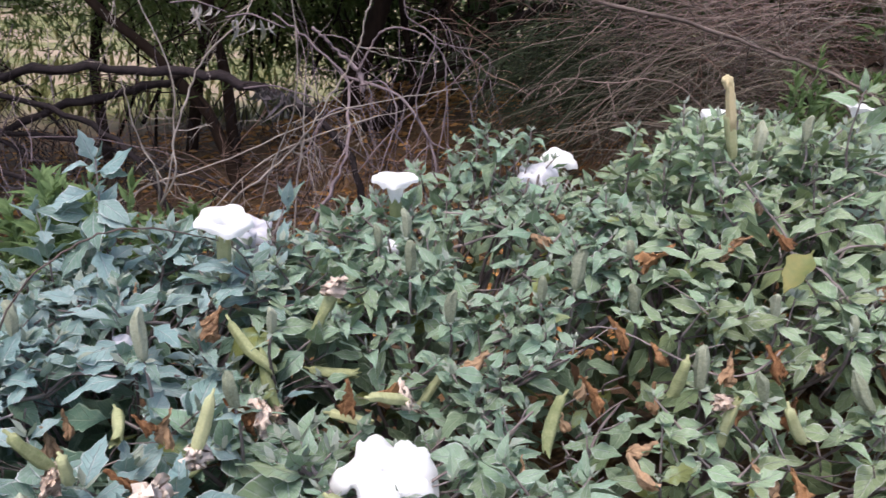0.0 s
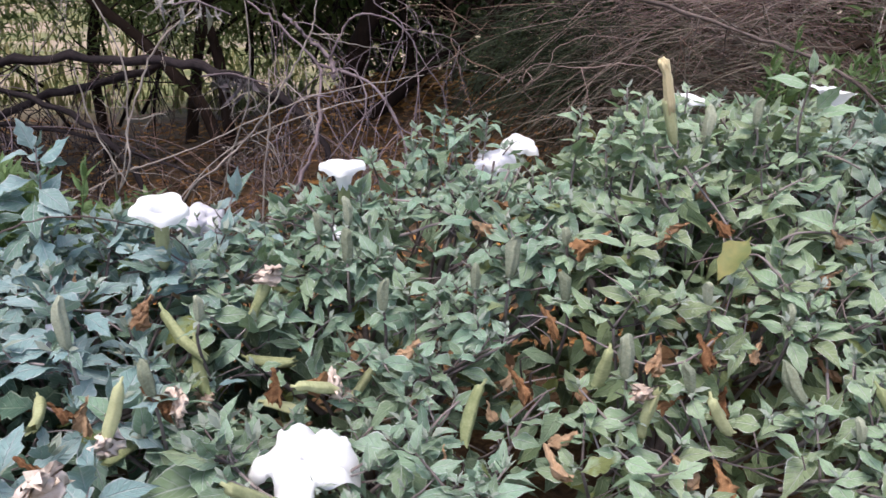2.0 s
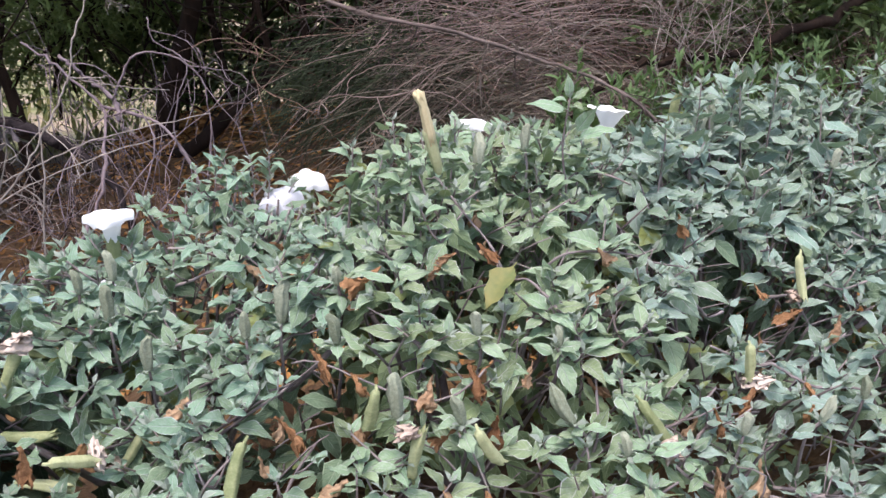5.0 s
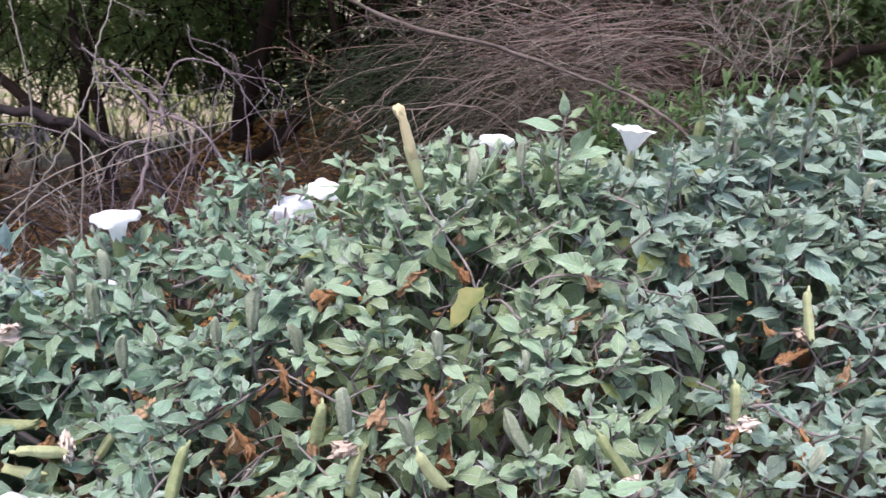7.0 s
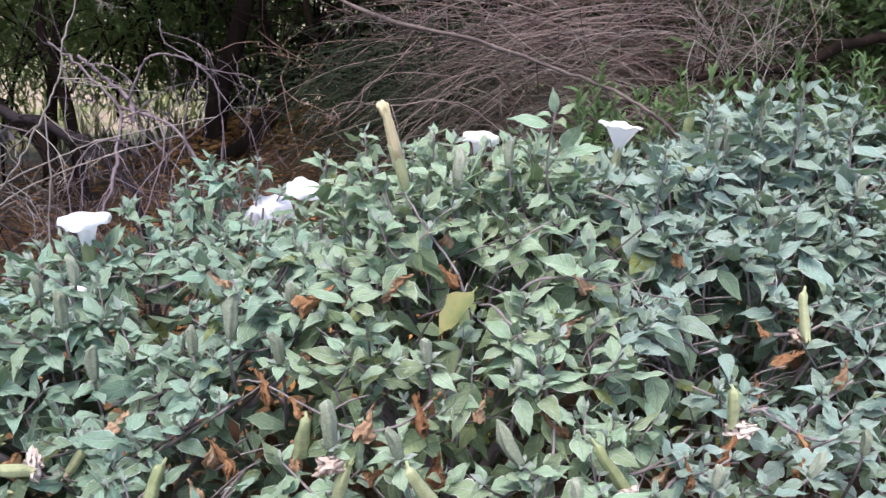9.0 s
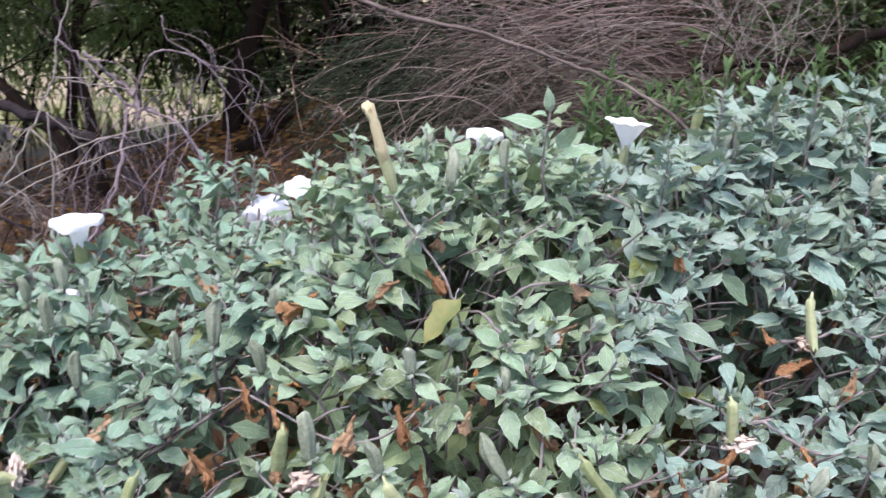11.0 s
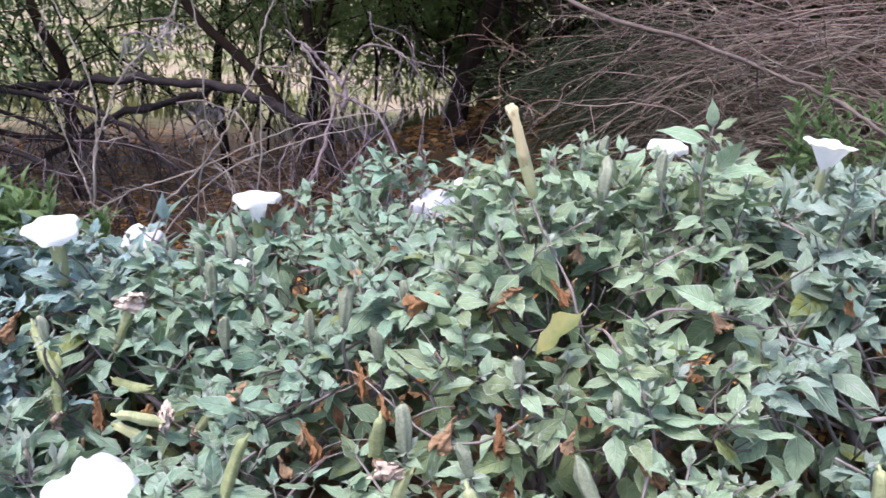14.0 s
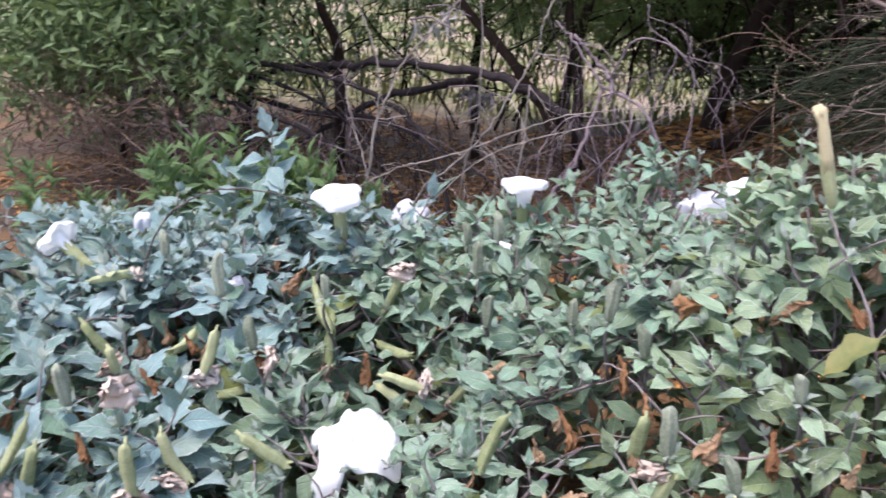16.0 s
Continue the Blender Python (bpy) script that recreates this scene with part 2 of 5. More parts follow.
def smooth_line(points, steps=4):
    """A Catmull-Rom curve through the points."""
    p = np.array(points, dtype=float)
    p = np.vstack([2 * p[0] - p[1], p, 2 * p[-1] - p[-2]])
    out = []
    for i in range(1, len(p) - 2):
        for k in range(steps):
            t = k / steps
            out.append(0.5 * (2 * p[i] + (p[i + 1] - p[i - 1]) * t + (2 * p[i - 1] - 5 * p[i] + 4 * p[i + 1] - p[i + 2]) * t * t
                              + (3 * p[i] - p[i - 1] - 3 * p[i + 1] + p[i + 2]) * t ** 3))
    out.append(p[-2])
    return np.array(out)


def tube(points, r0, r1, sides=5, knots=0.0):
    """A tapered tube along points: verts, faces, uvs."""
    p = np.asarray(points, dtype=float)
    n = len(p)
    tang = np.gradient(p, axis=0)
    tang /= np.linalg.norm(tang, axis=1)[:, None] + 1e-9
    ref = np.array([0.31, 0.87, 0.38])
    a = np.cross(tang, ref)
    a /= np.linalg.norm(a, axis=1)[:, None] + 1e-9
    b = np.cross(tang, a)
    rad = np.linspace(r0, r1, n)
    if knots:
        rad = rad * (1 + knots * np.random.uniform(-1, 1, n))
    ang = np.linspace(0, 2 * np.pi, sides, endpoint=False)
    ring = a[:, None, :] * np.cos(ang)[None, :, None] + b[:, None, :] * np.sin(ang)[None, :, None]
    rough = rad[:, None, None] * (1 + 1.6 * knots * np.random.uniform(-1, 1, (n, sides, 1)))
    v = (p[:, None, :] + ring * rough).reshape(-1, 3)
    f = [(i * sides + k, i * sides + (k + 1) % sides, (i + 1) * sides + (k + 1) % sides, (i + 1) * sides + k) for i in range(n - 1) for k in range(sides)]
    f += [tuple(range(sides))[::-1], tuple((n - 1) * sides + k for k in range(sides))]
    uv = np.stack([np.tile(ang / 7, n), np.repeat(np.linspace(0, 1, n), sides)], 1)
    return v, f, uv


def leaf_piece(rng, width=0.3, stalk=0.16, fold=0.25, curl=0.2, ripple=0.04, rows=9, cols=5, blunt=0.6, teeth=0.10, point=1.05, twist=0.0):
    """A leaf one unit long along +x with its face up (+z), its stalk and blade in one skin."""
    xs = [0.0, stalk * 0.7] + list(stalk + (1 - stalk) * np.linspace(0.03, 1, rows))
    phase, lean = rng.uniform(0, 6.28), rng.uniform(-0.14, 0.14)
    beat = rng.uniform(15, 23)
    verts, uvs = [], []
    for x in xs:
        t = max(0.0, (x - stalk) / (1 - stalk))
        half = width * (t ** blunt * (1 - t) ** point) * 2.2 if t > 0 else 0.014
        half = max(half, 0.006 if t > 0.5 else 0.012)
        for c in range(cols):
            u = 2 * c / (cols - 1) - 1
            lobe = 1 + teeth * math.sin(t * beat + phase + (1.7 if u < 0 else 0)) * abs(u) * (0.15 < t < 0.9)
            y = u * half * lobe
            z = fold * half * abs(u) ** 1.3 + ripple * math.sin(t * 11 + phase + 2 * u) * abs(u) * (t > 0)
            a = twist * t
            y, z = y * math.cos(a) - z * math.sin(a), y * math.sin(a) + z * math.cos(a)
            verts.append((x - 0.02 * abs(u) - 0.18 * abs(curl) * t * t, y + lean * t * t, z - curl * t * t + 0.06 * t))
            uvs.append((c / (cols - 1), t))
    faces = [(i * cols + c, (i + 1) * cols + c, (i + 1) * cols + c + 1, i * cols + c + 1) for i in range(len(xs) - 1) for c in range(cols - 1)]
    return np.array(verts), faces, np.array(uvs)


def frame_of(origin, along, up, size):
    x = Vector(along).normalized()
    z = Vector(up)
    z = z - x * z.dot(x)
    z = z.normalized() if z.length > 1e-4 else x.orthogonal().normalized()
    y = z.cross(x)
    m = Matrix((x, y, z)).transposed().to_4x4() @ Matrix.Scale(size, 4)
    m.translation = Vector(origin)
    return m


# ---- ground ----
def ground_height(x, y):
    rise = 0.36 * math.exp(-((x - 1.0) ** 2 / 6.0 + (y - 4.6) ** 2 / 3.2)) + 0.36 * math.exp(-((x - 0.4) ** 2 / 2.6 + (y - 6.0) ** 2 / 1.2)) + 0.16 * math.exp(-((x + 0.3) ** 2 / 0.6 + (y - 6.0) ** 2 / 0.5))
    return rise + 0.03 * noise.noise(Vector((x * 0.9, y * 0.9, 0))) + 0.012 * noise.noise(Vector((x * 5, y * 5, 3)))


def build_ground():
    near = np.linspace(-8, 9, 120)
    axis = np.concatenate([[-400, -120, -50, -24, -14, -10], near, [12, 16, 26, 50, 120, 400]])
    n = len(axis)
    v = [(x, y + 1.0, ground_height(x, y + 1.0)) for y in axis for x in axis]
    f = [(j * n + i, j * n + i + 1, (j + 1) * n + i + 1, (j + 1) * n + i) for j in range(n - 1) for i in range(n - 1)]
    ob = new("ground", mesh_from("ground", v, f, GROUND))
    tagged(ob, "brown leaf-littered soil running into pale dry grass", "ground", kind="structure")


build_ground()


def mound(x, y):
    """The top of the datura thicket's foliage."""
    z = -0.141 - 0.282 * x + 1.028 * y - 0.046 * x * x + 0.221 * x * y - 0.243 * y * y
    for cx, cy, high, wide in ((0.66, 1.62, 0.17, 0.045), (1.0, 1.86, 0.125, 0.05), (0.02, 1.36, -0.12, 0.06), (-0.12, 1.46, -0.14, 0.035), (-0.42, 1.22, -0.12, 0.04), (-0.34, 1.43, -0.07, 0.02), (1.5, 1.5, -0.08, 0.08), (1.25, 2.45, -0.13, 0.08), (0.45, 2.25, -0.08, 0.02), (0.2, 2.2, 0.10, 0.025), (2.1, 2.3, -0.13, 0.25)):
        z += high * math.exp(-((x - cx) ** 2 + (y - cy) ** 2) / wide)
    return z


def end_round(x):
    return max(0.0, abs(x - 0.3) - 1.9) ** 1.5


def back_edge(x):
    return -0.75 * end_round(x) + 2.12 + 0.16 * math.tanh(2.2 * (x - 0.35)) + 0.12 * max(0.0, x - 0.8) + (0.22 if x > 0.95 else 0.0) + 0.24 * math.exp(-((x - 0.2) / 0.22) ** 2)


def front_edge(x):
    return 0.74 + 0.16 * (0.5 + 0.5 * math.tanh(3 * (x + 0.1))) + 1.2 * end_round(x) + 0.07 * noise.noise(Vector((x * 1.7, 2.0, 0)))


# ---- the datura plants ----
rng = random.Random(7)
SHAPES = [dict(width=rng.uniform(0.26, 0.37), fold=rng.uniform(-0.3, 0.7), curl=rng.uniform(-0.05, 0.42), ripple=rng.uniform(0.01, 0.04), blunt=rng.uniform(0.46, 0.66), point=rng.uniform(1.2, 1.45), teeth=rng.uniform(0.04, 0.12), twist=rng.uniform(-0.6, 0.6)) for _ in range(16)]
SHAPES += [dict(width=rng.uniform(0.28, 0.35), fold=rng.uniform(-0.25, 0.6), curl=rng.uniform(0.0, 0.42), ripple=rng.uniform(0.015, 0.05), blunt=rng.uniform(0.55, 0.75), point=rng.uniform(1.1, 1.3), teeth=rng.uniform(0.16, 0.28), twist=rng.uniform(-0.5, 0.5)) for _ in range(12)]
LEAF_PIECES = [leaf_piece(random.Random(300 + i), rows=8 if i < 16 else 10, **shape) for i, shape in enumerate(SHAPES)]
PLAIN_PIECES = [leaf_piece(random.Random(300 + i), rows=5, cols=3, **shape) for i, shape in enumerate(SHAPES)]
TINY_PIECES = [leaf_piece(random.Random(300 + i), rows=3, cols=3, **shape) for i, shape in enumerate(SHAPES[:8])]
LEAF_MESHES = [[[mesh_from("leaf", v, f, single, uv) for v, f, uv in LEAF_PIECES] for single, _ in ages] for ages in (LEAVES, AGED_SHADED)]


class Plant:
    def __init__(self, label, low, high, root, tint):
        self.low, self.high, self.tint = low, high, tint
        self.root = tagged(new("datura_plant"), label, "plant", "datura thicket")
        self.root.location = (root[0], root[1], ground_height(*root))
        self.leaves, self.stems, self.young, self.dry = [], Batch(), Batch(), Batch()

    def inverse(self):
        return Matrix.Translation(-self.root.location)

    def add(self, name, mesh, m, parent=None, label=""):
        ob = new(name, mesh)
        ob.parent = parent or self.root
        ob.matrix_basis = m if parent else self.inverse() @ m
        return tagged(ob, label)


PLANTS = [
    Plant("bushy datura with blue-green leaves and white flowers", -9, -0.32, (-0.75, 1.55), 0),
    Plant("low grey-green datura with buds and withered orange flowers", -0.32, 0.42, (0.05, 1.75), 1),
    Plant("tall grey-green datura with downy upright buds", 0.42, 1.08, (0.75, 1.8), 2),
    Plant("spreading grey-green datura with pale fuzzy shoots", 1.08, 9, (1.55, 1.95), 3),
]


def plant_at(x):
    return next(p for p in PLANTS if p.low <= x < p.high)


CLEAR = []


def keep_clear(point, radius):
    """Foliage leaves this space free, so that a flower or a bud shows."""
    CLEAR.append((Vector(point), radius))


def add_leaf(plant, at, along, up, long, rng, aged_shaded=0, always=False):
    middle = Vector(at) + Vector(along).normalized() * long * 0.6
    for point, radius in () if always else CLEAR:
        if abs(middle.x - point.x) < radius and (middle - point).length < radius:
            return
    plant.leaves.append((Vector(at), frame_of(at, along, up, long), rng.randrange(16, len(LEAF_PIECES)) if plant.tint == 0 and rng.random() < 0.8 else rng.randrange(19), aged_shaded))


def shoot(p, axis, size, count, plant, rng, stretch=0.8):
    """A leafy shoot: leaves turned round the stem, small and steep at the tip, large and drooping below."""
    turn = rng.uniform(0, 6.28)
    axis = Vector(axis).normalized()
    for i in range(count):
        k = (i + 0.5) / count
        turn += 2.4 + rng.uniform(-0.5, 0.5)
        out = Vector((math.cos(turn), math.sin(turn), 0))
        steep = radians((60 if plant.tint == 0 else 54) - 72 * k ** 0.8 + rng.gauss(0, 21))
        along = out * math.cos(steep) + (axis * 0.6 + Vector((0, 0, 0.4))) * math.sin(steep) + axis * 0.12
        up = axis * 0.45 - 0.2 * out + Vector((rng.gauss(0, 0.36), rng.gauss(-0.12, 0.36), 0.8))
        long = size * (0.45 + 0.62 * k ** 0.8) * rng.uniform(0.8, 1.22)
        add_leaf(plant, Vector(p) - axis * (stretch * k * size) + out * 0.003, along, up, long, rng)
    root = plant.root.location
    for i in range(4):
        turn += 1.6
        along = axis + Vector((math.cos(turn), math.sin(turn), 0)) * rng.uniform(0.3, 1.0)
        plant.young.put(TINY_PIECES[rng.randrange(8)], frame_of(Vector(p) - root, along, (rng.gauss(0, 0.4), rng.gauss(0, 0.4), 1), size * rng.uniform(0.2, 0.4)))


def leaf_size(x, y, rng):
    """Full-grown leaf length: large in the blue-green plant and at the back of the spreading one."""
    wide = 0.138 if x < -0.15 and y < 1.4 else 0.112 if x < -0.15 else 0.092 if x < 0.15 else 0.100 if x > 0.6 and y > 1.75 else 0.085
    return wide * rng.uniform(0.82, 1.2)


def gap_limit(x, y):
    """How much of the canopy is closed: lower values leave more gaps."""
    if y < 1.4 and x > 0.35:
        return -0.06
    if x < -0.1:
        return 0.02
    if y < 1.35:
        return 0.03
    return -0.02 if x > 1.2 and y < 1.75 else 0.14 if y < 1.6 else 0.24


def inner_growth(plant, tip, size, rng, count):
    """What shows in the shade between the shoots: hanging leaves in the darker old-leaf tones, dry leaves and bare
    twigs.
    """
    root = plant.root.location
    for _ in range(count):
        at = tip + Vector((rng.uniform(-0.06, 0.06), rng.uniform(-0.03, 0.07), -rng.uniform(0.14, 0.46)))
        turn = rng.uniform(0, 6.28)
        if rng.random() < 0.12:
            plant.dry.put(rng.choice(PLAIN_PIECES), frame_of(at - root, (math.cos(turn) * 0.6, math.sin(turn) * 0.6, -1), (rng.gauss(0, 0.6), -0.5, 0.6), size * rng.uniform(0.4, 0.8)))
        else:
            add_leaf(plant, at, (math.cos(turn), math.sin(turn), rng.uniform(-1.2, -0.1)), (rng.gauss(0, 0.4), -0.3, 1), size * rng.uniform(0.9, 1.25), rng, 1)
    for _ in range(2):
        a = tip + Vector((rng.gauss(0, 0.04), rng.gauss(0, 0.04), -rng.uniform(0.06, 0.14)))
        b = a + Vector((rng.gauss(0, 0.07), rng.gauss(0.03, 0.05), -rng.uniform(0.02, 0.12)))
        mid = a.lerp(b, 0.5) + Vector((rng.gauss(0, 0.012), 0, rng.gauss(0, 0.012)))
        plant.stems.add(*tube(smooth_line([a - root, mid - root, b - root], 2), 0.0014, 0.0028, 3))


def grow():
    rng = random.Random(11)
    step = 0.088
    y = 0.66
    while y < 2.95:
        x = -2.3
        while x < 2.9:
            px, py = x + rng.uniform(-0.5, 0.5) * step, y + rng.uniform(-0.5, 0.5) * step
            x += step
            if not front_edge(px) - 0.15 < py < back_edge(px) + 0.06:
                continue
            z = mound(px, py) + rng.gauss(-0.01, 0.03) + 0.05 * noise.noise(Vector((px * 6, py * 6, 1.0)))
            inside = min(1.0, (py - front_edge(px) + 0.18) / 0.2, (back_edge(px) + 0.1 - py) / 0.16)
            z -= (1 - inside) * 0.3
            top = Vector((px, py, z))
            plant = plant_at(px + rng.uniform(-0.06, 0.06))
            root = plant.root.location
            size = leaf_size(px, py, rng)
            inner_growth(plant, top, size, rng, 6)
            if px < -0.1 and py < 1.55 and rng.random() < 0.38:
                continue
            if noise.noise(Vector((px * 4.6, py * 4.6, 7.0))) > gap_limit(px, py) and rng.random() < 0.85:
                continue
            e = 0.03
            slope = Vector((mound(px - e, py) - mound(px + e, py), mound(px, py - e) - mound(px, py + e), 2 * e)).normalized()
            axis = (slope * 0.6 + Vector((rng.gauss(0, 0.22), rng.gauss(-0.08, 0.22), 0.75))).normalized()
            fork = top - axis * rng.uniform(0.05, 0.08)
            turn = rng.uniform(0, 6.28)
            for _ in range(3 if rng.random() < 0.45 else 2):
                turn += rng.uniform(1.7, 2.9)
                way = (axis * rng.uniform(0.6, 1.0) + Vector((math.cos(turn), math.sin(turn), 0)) * rng.uniform(0.5, 0.9)).normalized()
                tip = fork + way * rng.uniform(0.05, 0.10)
                if any(radius > 0.05 and (tip - point).length < radius for point, radius in CLEAR):
                    continue
                bend = fork.lerp(tip, 0.5) + axis * rng.uniform(-0.012, 0.004)
                plant.stems.add(*tube(smooth_line([tip - root, bend - root, fork - root], 3), 0.0018, 0.0030, 5))
                shoot(tip, way * 0.5 + axis * 0.5, size, rng.randint(4, 6), plant, rng, 0.62)
            # older, larger leaves at the fork
            for _ in range(rng.randint(1, 3)):
                turn += rng.uniform(1.2, 2.6)
                along = Vector((math.cos(turn), math.sin(turn) - 0.25, rng.uniform(-1.0, 0.15)))
                at = fork + Vector((rng.uniform(-0.02, 0.02), rng.uniform(-0.02, 0.02), -rng.uniform(-0.01, 0.05)))
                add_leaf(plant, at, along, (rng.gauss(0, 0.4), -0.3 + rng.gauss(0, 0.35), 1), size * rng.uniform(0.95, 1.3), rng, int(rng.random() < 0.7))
            # the stem down into the plant
            low = Vector((px + (root.x - px) * 0.35, py + (root.y - py) * 0.35 + 0.05, z - rng.uniform(0.24, 0.36)))
            mid = fork.lerp(low, 0.45) - axis * 0.03 + Vector((rng.gauss(0, 0.015), rng.gauss(0, 0.015), 0))
            plant.stems.add(*tube(smooth_line([fork - root, mid - root, low - root], 3), 0.0032, 0.0050, 5))
        y += step


def runners():
    """Woody forked stems that run just under the leaves and show in the gaps."""
    rng = random.Random(19)
    for _ in range(70):
        x, y = rng.uniform(-1.0, 1.8), rng.uniform(1.05, 2.0)
        plant = plant_at(x)
        root = plant.root.location
        turn = rng.uniform(-0.7, 0.7) + (math.pi if rng.random() < 0.5 else 0)
        here, line = Vector((x, y, 0)), []
        for k in range(5):
            line.append(Vector((here.x, here.y, mound(here.x, here.y) - 0.035 - 0.02 * k + rng.gauss(0, 0.006))))
            turn += rng.gauss(0, 0.35)
            here += Vector((math.cos(turn), math.sin(turn) * 0.6, 0)) * rng.uniform(0.045, 0.07)
        plant.stems.add(*tube(smooth_line([p - root for p in line], 4), 0.0024, 0.0044, 6, 0.1))
        for k in (1, 2, 3):
            end = line[k] + Vector((rng.gauss(0, 0.03), rng.gauss(-0.02, 0.03), rng.uniform(0.03, 0.06)))
            plant.stems.add(*tube([line[k] - root, line[k].lerp(end, 0.5) - root + Vector((0, 0, -0.004)), end - root], 0.0024, 0.0014, 5))
            shoot(end, (rng.gauss(0, 0.4), -0.3, 1), leaf_size(x, y, rng) * 0.75, 3, plant, rng, 0.5)


def skirts():
    """Leaves that close the thicket's front, back and sides down to the ground; mostly unseen, added to keep light out.
    """
    rng = random.Random(13)
    for _ in range(5200):
        x = rng.uniform(-2.4, 3.0)
        kind = rng.random()
        if kind < 0.42:
            y = front_edge(x) - 0.12 + abs(rng.gauss(0, 0.08))
        elif kind < 0.84:
            y = back_edge(x) + 0.06 - abs(rng.gauss(0, 0.08))
        else:
            x = rng.choice((-2.35, 2.95)) + rng.gauss(0, 0.05)
            y = rng.uniform(front_edge(x), back_edge(x))
        top = mound(x, min(max(y, front_edge(x)), back_edge(x))) - 0.12
        z = rng.uniform(0.06, top)
        turn = rng.uniform(0, 6.28)
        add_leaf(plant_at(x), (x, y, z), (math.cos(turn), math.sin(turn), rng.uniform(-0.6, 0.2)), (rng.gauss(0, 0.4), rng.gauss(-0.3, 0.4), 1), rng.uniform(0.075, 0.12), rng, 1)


def tall_shoot(tip, low, size, whorls, rng):
    """A shoot that stands clear of the thicket, its leaves in whorls up the stem."""
    plant = plant_at(tip[0])
    tip, low = Vector(tip), Vector(low)
    axis = (tip - low).normalized()
    for k in range(whorls):
        s = k / max(1, whorls)
        shoot(tip.lerp(low, s), axis, size * (0.8 + 0.4 * s), 5, plant, rng, 0.5)
    line = smooth_line([tip, tip.lerp(low, 0.5) + Vector((rng.gauss(0, 0.006), 0, 0)), low, low - axis * 0.15], 4)
    v, f, uv = tube(line - np.array(plant.root.location), 0.0018, 0.0032, 6, 0.05)
    placed("stem", mesh_from("stem", v, f, STEM, uv), plant.root)


def surface_stem(points, r0, r1):
    plant = plant_at(points[0][0])
    ends = [Vector(p) - plant.root.location - Vector((0, 0, 0.018)) for p in points]
    ends = [ends[0] * 1.5 - ends[1] * 0.5 + Vector((0, 0.02, -0.035)), *ends, ends[-1] * 1.5 - ends[-2] * 0.5 + Vector((0, 0.02, -0.08))]
    line = smooth_line(ends, 5)
    line[1:-1] += np.random.uniform(-0.0015, 0.0015, (len(line) - 2, 3))
    v, f, uv = tube(line, r0 * 0.75, r1 * 0.75, 7, 0.16)
    placed("stem", mesh_from("stem", v, f, STEM, uv), plant.root)


def build_shoots():
    rng = random.Random(17)
    tall_shoot((-0.74, 1.75, 1.06), (-0.745, 1.73, 0.82), 0.10, 3, rng)
    sprig = plant_at(-0.75)
    for at, along, up, long in (
        ((-0.740, 1.740, 1.050), (-0.25, -0.15, 1), (0.2, -1, 0.3), 0.085),
        ((-0.735, 1.740, 1.030), (0.9, -0.25, 0.5), (-0.4, -0.7, 1), 0.11),
        ((-0.745, 1.740, 0.990), (-0.85, -0.4, -0.35), (-0.3, -0.8, 0.8), 0.13),
        ((-0.740, 1.730, 0.970), (0.8, -0.4, -0.25), (0.3, -0.8, 0.8), 0.115),
        ((-0.745, 1.730, 0.950), (0.15, -0.7, -0.6), (0.0, -0.8, 0.9), 0.12),
        ((-0.750, 1.730, 0.930), (-0.9, -0.3, 0.25), (0.3, -0.7, 0.8), 0.12),
        ((-0.745, 1.730, 0.900), (0.95, -0.25, 0.3), (-0.2, -0.7, 0.9), 0.12),
        ((-0.750, 1.720, 0.880), (-0.5, -0.6, -0.5), (-0.2, -0.8, 0.8), 0.13),
        ((-0.745, 1.720, 0.860), (0.5, -0.6, -0.4), (0.2, -0.8, 0.8), 0.12),
    ):
        add_leaf(sprig, at, along, up, long, rng)
    tall_shoot((-0.86, 1.70, 0.94), (-0.84, 1.70, 0.76), 0.13, 2, rng)
    tall_shoot((0.975, 1.775, 1.28), (0.985, 1.79, 1.05), 0.08, 3, rng)
    p = plant_at(0.975)
    for at, along, up, long in (
        ((0.97, 1.77, 1.255), (-1, -0.25, 0.32), (0.1, -0.6, 1), 0.105),
        ((0.975, 1.775, 1.278), (-0.15, -0.2, 1), (0.2, -1, 0.2), 0.060),
        ((0.98, 1.77, 1.278), (0.8, -0.2, 0.6), (-0.3, -0.5, 1), 0.045),
        ((0.99, 1.765, 1.20), (0.45, -0.25, 0.9), (0.1, -1, 0.5), 0.085),
        ((0.99, 1.765, 1.19), (1, -0.3, 0.35), (-0.2, -0.6, 1), 0.10),
    ):
        add_leaf(p, at, along, up, long, rng, 0, True)
    tall_shoot((1.50, 2.14, 1.24), (1.50, 2.10, 1.05), 0.115, 3, rng)
    tall_shoot((1.62, 2.20, 1.25), (1.62, 2.15, 1.05), 0.115, 3, rng)
    for tip, drop, size in (((0.575, 1.78, 1.235), 0.13, 0.075), ((0.49, 1.84, 1.165), 0.13, 0.085), ((0.725, 1.84, 1.225), 0.14, 0.08), ((0.675, 1.74, 1.20), 0.12, 0.075), ((0.60, 1.70, 1.185), 0.12, 0.08), ((0.545, 1.72, 1.16), 0.12, 0.085),
                            ((1.44, 2.08, 1.27), 0.16, 0.11), ((1.62, 2.23, 1.28), 0.16, 0.11), ((0.91, 1.88, 1.16), 0.13, 0.085), ((1.26, 1.88, 1.19), 0.15, 0.10), ((0.29, 2.19, 1.08), 0.14, 0.08), ((1.07, 1.95, 1.16), 0.14, 0.09), ((1.72, 2.18, 1.29), 0.18, 0.11)):
        tall_shoot(tip, Vector(tip) - Vector((0.01, 0.01, drop)), size, 4, rng)
    tall_shoot((0.66, 1.93, 1.17), (0.66, 1.90, 1.02), 0.09, 3, rng)
